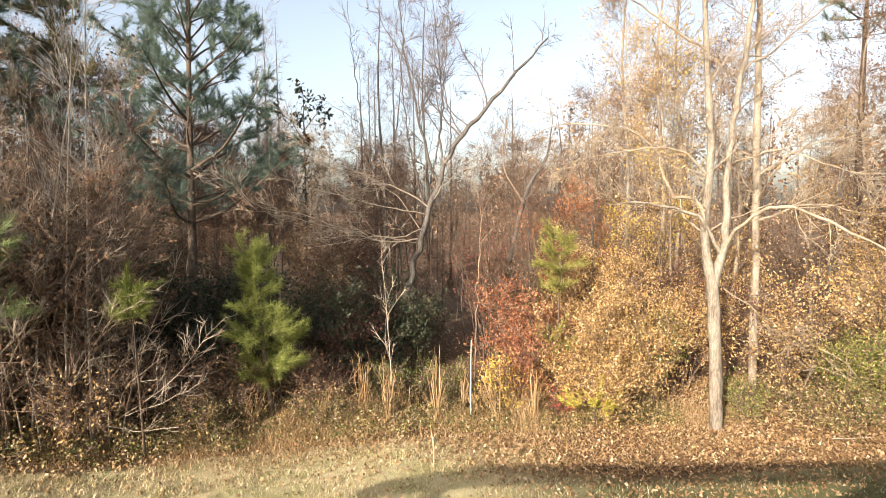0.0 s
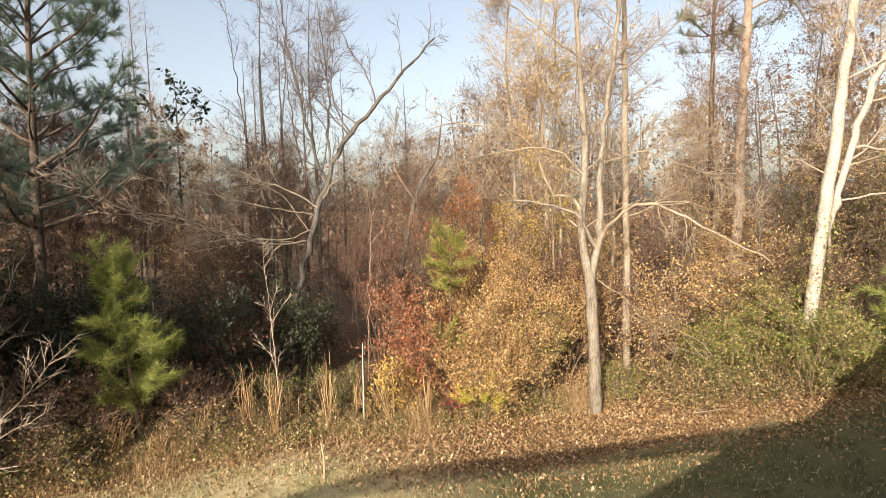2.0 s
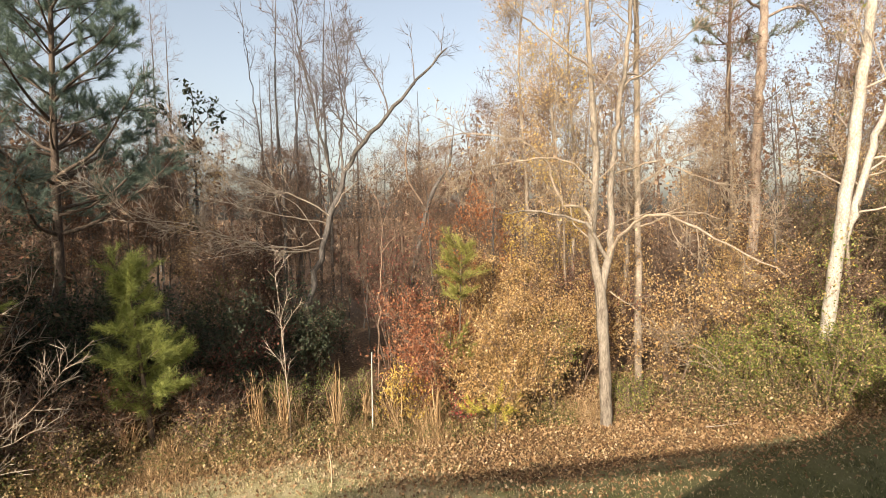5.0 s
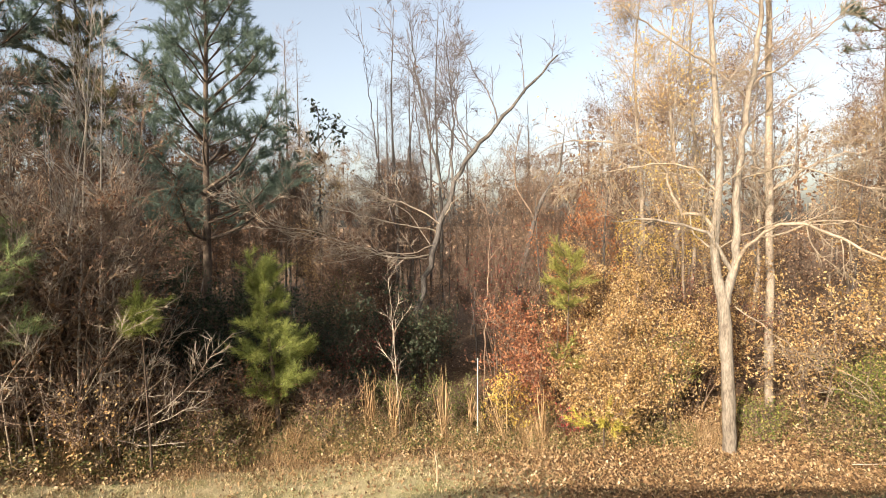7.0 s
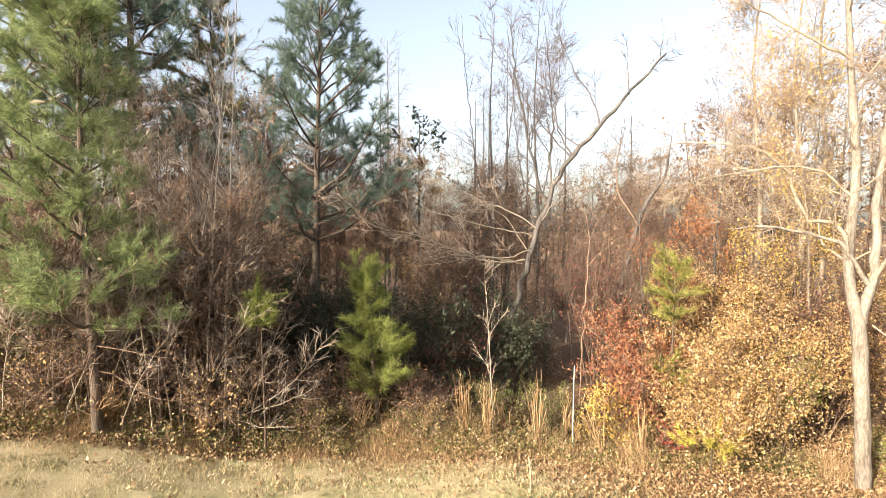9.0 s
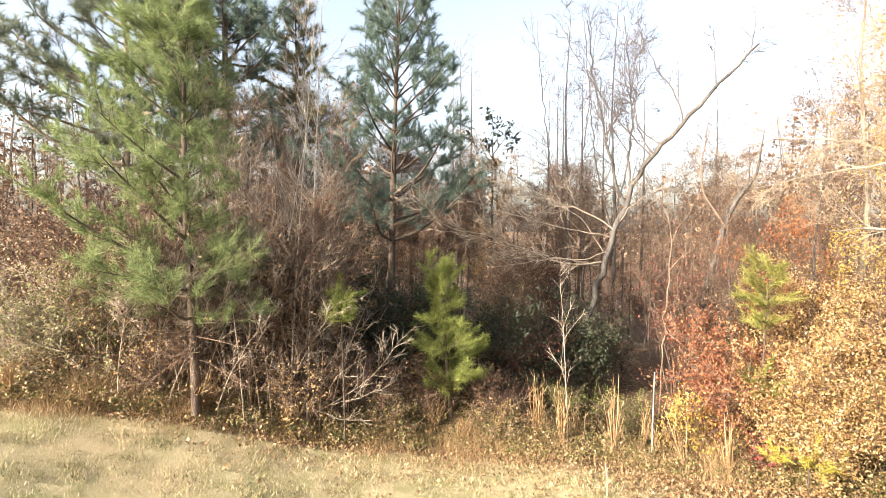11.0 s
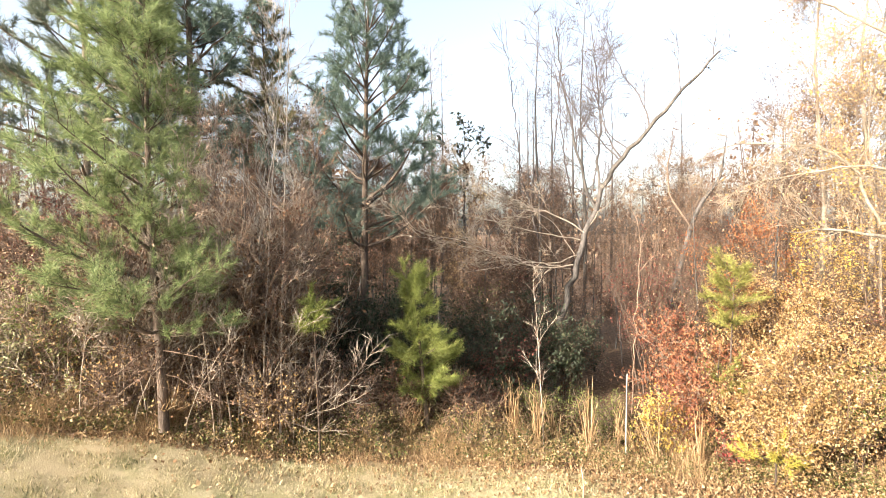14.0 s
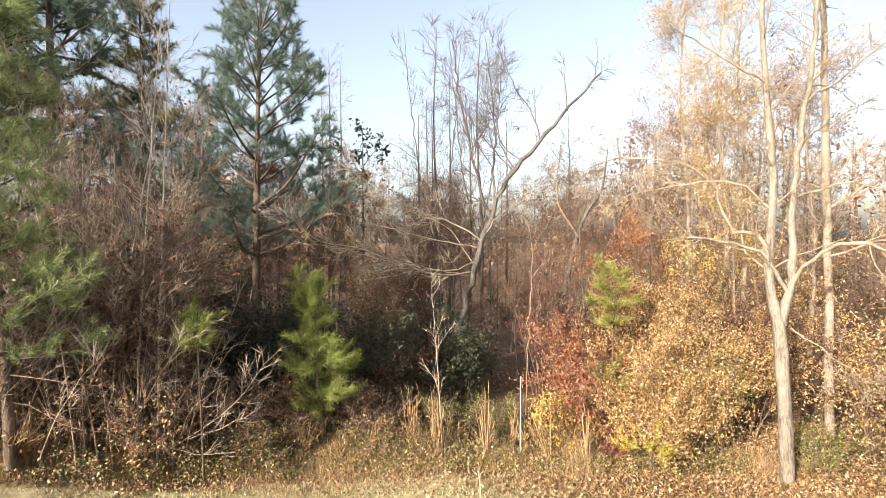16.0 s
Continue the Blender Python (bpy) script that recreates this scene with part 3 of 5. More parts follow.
def build_vines():
    """Knee-high tangle of honeysuckle along the edge of the wood."""
    rng = np.random.default_rng(13)
    for lab, x0, x1, n, deep, tall, mat in (("green and tan honeysuckle tangle at the wood's edge", -9, -1.2, 1500, 1.6, 0.55, "leaf_vine"),
                                            ("green and tan honeysuckle tangle among dry grass", -1.2, 4.2, 850, 1.6, 0.40, "leaf_vine"),
                                            ("leafy green bramble mound at the wood's edge", 6.0, 11, 900, 2.0, 0.95, "leaf_vine")):
        g, tips = Geo(), []
        for _ in range(n):
            x = rng.uniform(x0, x1)
            y = wood_edge(x) + 0.05 + abs(rng.normal(0, 0.5)) * deep
            b = np.array(on_ground(x, y))
            h = tall * rng.uniform(0.3, 1.1) * min(1, 0.35 + (y - wood_edge(x)))
            s = strand(rng, b, [rng.normal(0, 0.6), rng.normal(-0.2, 0.5), 1], h * 1.5, 6, 0.3, -0.12)
            g.tube(s, np.linspace(0.004, 0.002, 7), 3)
            tips.extend(s[2:])
        e = thing("vine_tangle", (0, 0, 0), lab, "undergrowth", kind="stuff")
        part("branchwork", g.mesh("branchwork", M["twig"]), e)
        k = Geo()
        k.leaves(rng, np.array(tips), 0.044, 1.5, 0.06, 0.1, 4)
        part("foliage", k.mesh("foliage", M[mat]), e)


def build_dry_grass():
    """Weedy dead grass between lawn and brush."""
    rng = np.random.default_rng(14)
    n = 52000
    x = np.concatenate([rng.uniform(-9.5, 5.2, 36000), rng.uniform(-8.5, -1.5, 16000)])
    y = wood_edge(x) + rng.normal(0.3, 0.45, n)
    h = rng.uniform(0.12, 0.55, n) * (0.6 + 0.5 * np.sin(x * 3.1) * np.sin(x * 1.3 + y)) * np.clip(0.5 + (y - wood_edge(x)), 0.3, 1.2)
    h = np.where(x > 1.8, h * 0.6, h)
    b = np.stack([x, y, ground_z(x, y) - 0.02], 1)
    tip = b + np.stack([rng.normal(0, 0.35, n) * h, rng.normal(0, 0.35, n) * h, h], 1)
    g = Geo()
    a = rng.uniform(0, 2 * np.pi, n)
    side = np.stack([np.cos(a), np.sin(a), 0 * a], 1) * rng.uniform(0.003, 0.007, (n, 1))
    g.add(np.stack([b - side, b + side, tip], 1).reshape(-1, 3), tris=np.arange(3 * n).reshape(-1, 3))
    tagged(new("dead_grass", g.mesh("dead_grass", M["grass_dry"], False)), "dry tan weeds along the wood's edge", "dry grass", kind="stuff")


build_lawn()
build_dry_grass()
build_litter()
build_vines()


# ---- the house behind the camera, which throws its shade on the lawn ----
def prism(name, outline, y0, y1, mat, parent):
    """A wall of the outline given in x and z, between two depths."""
    n = len(outline)
    v = [(x, y0, z) for x, z in outline] + [(x, y1, z) for x, z in outline]
    me = bpy.data.meshes.new(name)
    me.from_pydata(v, [], [list(range(n))[::-1], list(range(n, 2 * n))] + [[k, (k + 1) % n, n + (k + 1) % n, n + k] for k in range(n)])
    me.update()
    me.materials.append(mat)
    return part(name, me, parent)


house = thing("house", (0, -0.9, 0), "plain sided house end behind the lawn", "house", kind="structure")
prism("wall", HOUSE_WALL, -0.1, 0.1, M["siding"], house)
prism("body", [(4.3, 0.0), (16.2, 0.0), (16.2, 5.8), (4.3, 5.8)], -9.0, -0.1, M["siding"], house)
prism("eave", [(-6.21, 3.9), (-5.01, 4.09), (1.75, 4.13), (1.83, 4.32), (-4.93, 4.29), (-6.13, 4.07)], -0.12, 0.12, M["siding"], house)
prism("porch_post", [(-5.33, 0.2), (-5.18, 0.2), (-5.18, 4.07), (-5.33, 4.04)], -0.07, 0.07, M["siding"], house)


# ---- named trees ----
def fork_tree():
    limbed_tree("forked_tree", (4.6, 8.54, -0.1), "pale smooth-barked bare tree forking into two stems", [
        (0.02, 0, -0.1, 0.19), (0.0, 0, 0.3, 0.155), (-0.03, 0.0, 1.2, 0.145), (-0.10, 0.02, 2.3, 0.15), (-0.18, 0.03, 2.75, 0.12), (-0.26, 0.05, 3.3, 0.105),
        (-0.20, 0.08, 4.86, 0.085), (-0.33, 0.15, 7.1, 0.06), (-0.3, 0.2, 9.5, 0.03)], M["bark_pale"], M["twig_straw"], [
        ([(-0.08, 0.02, 2.5, 0.115), (0.03, 0.0, 3.1, 0.10), (0.16, 0.1, 4.86, 0.075), (0.42, 0.12, 7.1, 0.055), (0.6, 0.2, 9.2, 0.03)], ((14, 1.3, 0.9), (6, 0.6, 0.8), (3, 0.3, 0.8))),
        ([(0.03, -0.02, 3.0, 0.05), (0.12, -0.2, 3.42, 0.042), (0.46, -0.74, 3.79, 0.036), (0.81, -1.35, 3.55, 0.030), (1.25, -1.75, 3.2, 0.022), (1.64, -2.09, 2.9, 0.014)], ((9, 0.8, 0.8), (4, 0.35, 0.8), (2, 0.32, 0.7))),
        ([(0.0, 0.0, 3.02, 0.055), (-0.3, 0.0, 3.5, 0.045), (-0.6, 0.07, 3.74, 0.038), (-1.31, 0.27, 3.87, 0.028), (-1.9, 0.2, 3.85, 0.010)], ((8, 0.8, 0.9), (5, 0.4, 0.8), (2, 0.32, 0.7))),
        ([(-0.24, 0.03, 3.55, 0.05), (-0.45, 0.1, 3.95, 0.045), (-0.75, 0.14, 3.94, 0.04), (-1.04, 0.16, 4.64, 0.032), (-1.54, 0.24, 5.11, 0.026), (-2.53, 0.42, 5.22, 0.016), (-3.2, 0.5, 4.9, 0.006)], ((13, 1.0, 0.9), (6, 0.45, 0.8), (2, 0.32, 0.7))),
        ([(-0.22, 0.05, 4.3, 0.03), (-0.8, 0.0, 4.75, 0.024), (-1.7, -0.1, 4.7, 0.018), (-2.6, -0.1, 4.5, 0.008)], ((11, 0.9, 0.9), (5, 0.4, 0.8), (2, 0.32, 0.7))),
        ([(-0.28, 0.1, 6.3, 0.03), (-1.0, 0.0, 6.7, 0.024), (-1.9, -0.1, 7.3, 0.014)], ((9, 0.9, 0.9), (5, 0.45, 0.8), (2, 0.32, 0.7))),
        ([(0.05, 0.0, 2.45, 0.018), (0.35, -0.2, 2.2, 0.013), (0.75, -0.5, 1.85, 0.010), (1.05, -0.65, 1.62, 0.004)], ((9, 0.5, 0.8), (4, 0.3, 0.8), (2, 0.32, 0.7))),
        ([(0.14, 0.1, 4.5, 0.03), (0.9, 0.0, 4.7, 0.022), (1.9, -0.2, 4.35, 0.014), (2.6, -0.3, 4.3, 0.006)], ((11, 0.8, 0.8), (5, 0.4, 0.8), (2, 0.32, 0.7))),
        ([(0.3, 0.1, 6.0, 0.03), (1.0, 0.1, 6.5, 0.02), (1.9, 0.0, 7.3, 0.008)], ((9, 0.9, 0.8), (5, 0.45, 0.8), (2, 0.32, 0.7)))], 21, (M["leaf_tan"], 0.05, 0.05, 1),
        ((22, 1.3, 0.9), (5, 0.6, 0.7), (3, 0.32, 0.7)), stout=0.67)
    limbed_tree("slender_tree", (5.74, 9.4, -0.15), "slender pale tree with patchy peeling bark", [
        (0, 0, -0.1, 0.13), (-0.02, 0, 1.0, 0.11), (-0.08, 0.03, 4.5, 0.09), (-0.14, 0.05, 7.5, 0.065), (-0.2, 0.1, 10, 0.03)], M["bark_patchy"], M["twig_straw"], [
        ([(-0.07, 0.0, 3.6, 0.03), (0.7, -0.3, 3.9, 0.024), (1.6, -0.5, 3.7, 0.015), (2.4, -0.6, 3.6, 0.006)], ((11, 0.8, 0.8), (5, 0.4, 0.8), (2, 0.32, 0.7))),
        ([(-0.07, 0.0, 4.4, 0.03), (0.7, -0.1, 4.9, 0.022), (1.5, -0.2, 5.1, 0.008)], ((11, 0.8, 0.8), (5, 0.4, 0.8), (2, 0.32, 0.7)))], 22, (M["leaf_brown"], 0.05, 0.05, 1),
        ((26, 1.3, 1.0), (6, 0.5, 0.8), (3, 0.3, 0.8)), stout=0.70)


def right_trees():
    twin = limbed_tree("twin_stemmed_tree", (8.42, 7.97, 0.2), "tall white-barked leaning tree with two stems", [
        (0, 0, -0.1, 0.19), (0.02, 0, 0.8, 0.165), (0.13, -0.14, 3.0, 0.15), (0.25, -0.25, 5.0, 0.13), (0.36, -0.36, 7.2, 0.105), (0.5, -0.5, 10.5, 0.05)], M["bark_white"], M["twig_pale"], [
        ([(0.08, -0.1, 2.6, 0.10), (0.28, -0.2, 3.3, 0.09), (0.61, -0.38, 5.0, 0.08), (1.14, -0.72, 7.1, 0.06), (1.6, -1.0, 9.0, 0.03)], ((12, 1.4, 0.8), (6, 0.6, 0.8), (3, 0.3, 0.8))),
        ([(0.5, -0.3, 4.4, 0.03), (1.2, -0.6, 4.3, 0.025), (2.0, -0.9, 3.8, 0.016), (2.7, -1.2, 3.0, 0.006)], ((10, 0.9, 0.8), (5, 0.45, 0.8))),
        ([(0.2, -0.2, 3.4, 0.03), (1.0, -0.5, 3.6, 0.022), (1.7, -0.8, 3.0, 0.015), (2.2, -1.0, 1.9, 0.006)], ((10, 0.9, 0.8), (5, 0.45, 0.8))),
        ([(0.22, -0.2, 5.5, 0.03), (1.2, -0.9, 6.0, 0.022), (2.3, -1.4, 6.0, 0.01)], ((12, 1.0, 0.8), (5, 0.45, 0.8)))], 23, (M["leaf_green"], 0.06, 0.06, 1),
        ((14, 1.3, 1.0), (5, 0.5, 0.8), (3, 0.3, 0.8)), stout=0.68)
    ivy(twin, [(0, 0, -0.1, 0.15), (0.05, 0, 1.5, 0.13), (0.2, -0.15, 3.6, 0.12)], 0.6, 3.3, 0.16, 420, "leaf_bramble", 0.05, 601, "green vine leaves up the trunk")
    old = limbed_tree("old_pine_trunk", (10.66, 12.3, 0.4), "tall straight pine, plated bark lightened for sunlight", [
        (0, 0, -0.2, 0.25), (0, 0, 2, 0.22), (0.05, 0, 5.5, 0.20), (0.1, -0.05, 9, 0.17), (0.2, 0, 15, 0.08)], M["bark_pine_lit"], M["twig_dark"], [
        ([(0.1, 0, 8.3, 0.06), (1.0, -0.2, 8.6, 0.05), (1.6, -0.3, 8.1, 0.035), (1.9, -0.3, 7.3, 0.012)], ((8, 0.9, 0.9), (5, 0.5, 0.8), (3, 0.3, 0.8))),
        ([(0.1, 0, 8.5, 0.05), (-0.9, -0.1, 8.9, 0.04), (-2.0, -0.2, 9.0, 0.015)], ((9, 0.9, 0.9), (5, 0.5, 0.8), (3, 0.3, 0.8)))], 24, (M["leaf_olive"], 0.06, 0.2, 2),
        ((10, 1.2, 1.2), (5, 0.5, 0.8)), stout=0.62, crook=0.02)
    ivy(old, [(0, 0, -0.2, 0.2), (0, 0, 3, 0.18), (0.1, 0, 8.5, 0.14)], 1.0, 7.8, 0.22, 1100, "leaf_rust", 0.055, 602, "rusty vine leaves up the trunk")
    limbed_tree("broken_grey_trunk", (11.8, 8.15, 0.5), "grey-brown tree trunk snapped off halfway up", [
        (0, 0, -0.2, 0.2), (0.04, 0, 1.6, 0.18), (0.10, 0, 3.2, 0.165), (0.2, 0.0, 4.7, 0.15), (0.21, 0.0, 4.82, 0.09), (0.2, 0.02, 4.95, 0.02)], M["bark_patchy"], M["twig"], [
        ([(0.15, 0, 4.2, 0.03), (-0.6, -0.2, 4.6, 0.02), (-1.4, -0.3, 4.2, 0.008)], ((9, 0.9, 0.9), (5, 0.4, 0.8)))], 25, (M["leaf_brown"], 0.06, 0.3, 1),
        ((20, 1.3, 1.0), (6, 0.5, 0.8), (3, 0.3, 0.8)), stout=0.6)


def ivy(tree, ctrl, z0, z1, reach, n, mat, size, seed, label):
    """Leaves of a vine that climbs a trunk."""
    rng = np.random.default_rng(seed)
    p, r = curve_through(ctrl)
    z = z0 + (z1 - z0) * rng.random(n) ** 1.3
    a = rng.uniform(0, 2 * np.pi, n)
    d = np.interp(z, p[:, 2], r) * 0.7 + np.abs(rng.normal(0, reach, n))
    g = Geo()
    g.leaves(rng, np.stack([np.interp(z, p[:, 2], p[:, 0]) + d * np.cos(a), np.interp(z, p[:, 2], p[:, 1]) + d * np.sin(a), z], 1), size, 1.5, 0.05, 0.4, 2)
    part("ivy", g.mesh("ivy", M[mat]), tree, label, kind="stuff")


def leaning_tree():
    b = (-1.0, 13.0, -0.1)
    limbed_tree("leaning_tree", b, "leaning bare grey tree with long spreading limbs", [
        (0, 0, -0.1, 0.17), (0.05, 0, 0.9, 0.14), (0.11, 0, 1.67, 0.13), (0.45, 0, 3.09, 0.125), (0.92, 0, 4.56, 0.115), (1.51, 0, 5.62, 0.095), (2.6, -0.1, 6.86, 0.065), (3.52, -0.25, 7.86, 0.035)], M["bark_grey"], M["twig_grey"], [
        ([(0.88, 0, 4.45, 0.07), (0.62, 0.05, 5.1, 0.06), (0.40, 0, 6.14, 0.05), (0.1, 0, 7.5, 0.035), (-0.08, -0.05, 8.9, 0.018)], ((16, 1.25, 0.55), (5, 0.65, 0.6), (3, 0.35, 0.6))),
        ([(1.0, 0.05, 4.75, 0.055), (0.95, 0.1, 5.6, 0.045), (0.98, 0.1, 6.8, 0.032), (0.76, 0, 8.9, 0.014)], ((16, 1.25, 0.55), (5, 0.65, 0.6), (3, 0.35, 0.6))),
        ([(1.5, 0, 5.6, 0.04), (1.2, 0.05, 6.1, 0.03), (1.0, 0.1, 6.9, 0.016)], ((10, 0.8, 0.7), (6, 0.45, 0.7), (3, 0.25, 0.7))),
        ([(2.1, 0, 6.3, 0.035), (1.95, -0.05, 6.9, 0.028), (1.5, -0.1, 7.6, 0.02), (1.1, -0.1, 8.5, 0.008)], ((11, 0.8, 0.7), (6, 0.45, 0.7), (3, 0.25, 0.7))),
        ([(2.75, -0.1, 7.0, 0.03), (2.72, -0.1, 7.5, 0.018), (2.65, -0.1, 8.4, 0.007)], ((4, 0.5, 0.6), (3, 0.3, 0.7))),
        ([(3.4, -0.2, 7.75, 0.02), (3.45, -0.2, 8.2, 0.01), (3.4, -0.2, 8.7, 0.005)], ((2, 0.25, 0.5),)),
        ([(0.68, 0, 3.8, 0.045), (0.2, -0.3, 4.15, 0.04), (-0.26, -0.56, 4.33, 0.035), (-1.32, -1.23, 4.80, 0.025), (-2.44, -2.03, 5.6, 0.012)], ((15, 1.0, 0.8), (6, 0.5, 0.8), (3, 0.3, 0.7))),
        ([(0.45, 0, 3.05, 0.045), (-0.3, -0.4, 3.0, 0.04), (-1.15, -0.89, 3.27, 0.034), (-2.21, -1.75, 3.73, 0.022), (-2.7, -2.3, 3.8, 0.018), (-3.15, -2.81, 4.34, 0.008)], ((16, 0.9, 0.8), (6, 0.5, 0.8), (3, 0.3, 0.7))),
        ([(0.5, 0, 3.3, 0.035), (0.1, -0.4, 3.15, 0.028), (-0.9, -1.0, 3.1, 0.02), (-1.9, -1.6, 2.95, 0.008)], ((7, 0.7, 0.8), (4, 0.35, 0.8), (4, 0.25, 0.8))),
        ([(0.93, 0.0, 4.57, 0.03), (0.2, -0.4, 5.03, 0.022), (-0.57, -0.7, 5.2, 0.016), (-1.23, -1.0, 5.47, 0.006)], ((11, 0.8, 0.7), (4, 0.4, 0.7))),
        ([(0.54, 0.0, 3.66, 0.034), (-0.36, -0.4, 3.83, 0.028), (-1.23, -0.8, 4.05, 0.022), (-2.1, -1.2, 4.31, 0.014), (-2.78, -1.6, 4.56, 0.006)], ((15, 0.85, 0.7), (4, 0.4, 0.7))),
        ([(0.31, 0.0, 2.95, 0.036), (-0.63, -0.5, 3.16, 0.03), (-1.6, -1.0, 3.36, 0.024), (-2.28, -1.5, 3.63, 0.018), (-2.9, -2.0, 3.77, 0.014), (-3.29, -2.3, 4.27, 0.010), (-3.46, -2.5, 4.57, 0.005)], ((16, 0.85, 0.7), (4, 0.4, 0.7))),
        ([(0.65, 0.0, 3.87, 0.026), (1.15, -0.2, 4.49, 0.02), (2.1, -0.5, 5.01, 0.014), (2.95, -0.7, 5.18, 0.005)], ((12, 0.8, 0.7), (4, 0.4, 0.7))),
        ([(0.4, 0.0, 3.31, 0.03), (-0.23, -0.3, 4.22, 0.022), (-1.13, -0.6, 4.55, 0.016), (-1.81, -0.8, 5.0, 0.011), (-2.33, -1.0, 5.63, 0.005)], ((12, 0.8, 0.7), (4, 0.4, 0.7))),
        ([(1.43, 0.0, 5.59, 0.035), (0.75, -0.1, 6.36, 0.026), (0.07, -0.2, 7.36, 0.018), (-0.45, -0.3, 8.27, 0.011), (-0.71, -0.4, 9.02, 0.005)], ((13, 0.8, 0.6), (4, 0.4, 0.6), (2, 0.22, 0.6))),
        ([(1.65, 0.0, 5.82, 0.03), (1.16, 0.0, 6.24, 0.024), (0.82, 0.0, 7.41, 0.016), (0.76, 0.0, 8.64, 0.006)], ((11, 0.8, 0.6), (4, 0.4, 0.6), (2, 0.22, 0.6)))], 26, (M["leaf_brown"], 0.055, 0.03, 1),
        # limb_mat puts the low limbs' sunlight into their colour
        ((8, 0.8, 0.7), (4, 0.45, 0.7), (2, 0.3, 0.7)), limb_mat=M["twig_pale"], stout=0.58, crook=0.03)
    limbed_tree("small_pale_tree", on_ground(0.78, 10.95), "small crooked grey tree with a few limbs", [
        (-0.1, 0, -0.1, 0.022), (-0.08, 0, 1.6, 0.020), (0.0, 0, 2.9, 0.018), (0.05, 0, 3.7, 0.014), (0.3, 0, 4.2, 0.010), (0.5, 0, 4.6, 0.004)], M["twig"], M["twig"], [
        ([(0.04, 0, 3.65, 0.02), (-0.05, 0, 4.2, 0.015), (-0.35, 0, 4.6, 0.006)], ((6, 0.5, 0.8), (2, 0.25, 0.8))),
        ([(0.0, 0, 3.1, 0.018), (0.35, 0, 3.5, 0.012), (0.95, 0, 3.65, 0.005)], ((6, 0.5, 0.8), (2, 0.25, 0.8))),
        ([(-0.05, 0, 1.9, 0.018), (0.3, 0, 1.65, 0.012), (0.75, 0, 1.7, 0.005)], ((6, 0.4, 0.8), (2, 0.25, 0.8)))], 28, None, ((8, 0.6, 0.8), (3, 0.3, 0.8)), stout=0.75, crook=0.02)
    limbed_tree("leaning_tree", (2.0, 13.8, -0.1), "small leaning dark-barked tree, almost bare", [
        (-0.6, 0, -0.1, 0.11), (-0.3, 0, 2.0, 0.09), (0.2, 0, 4.2, 0.07), (0.75, 0, 5.2, 0.04), (0.9, 0, 6.3, 0.006)], M["bark_grey"], M["twig"], [
        ([(0.1, 0, 4.0, 0.04), (-0.4, 0, 5.0, 0.03), (-0.3, 0, 6.4, 0.01)], ((9, 0.9, 0.7), (5, 0.45, 0.8)))], 27, (M["leaf_brown"], 0.055, 0.2, 1))


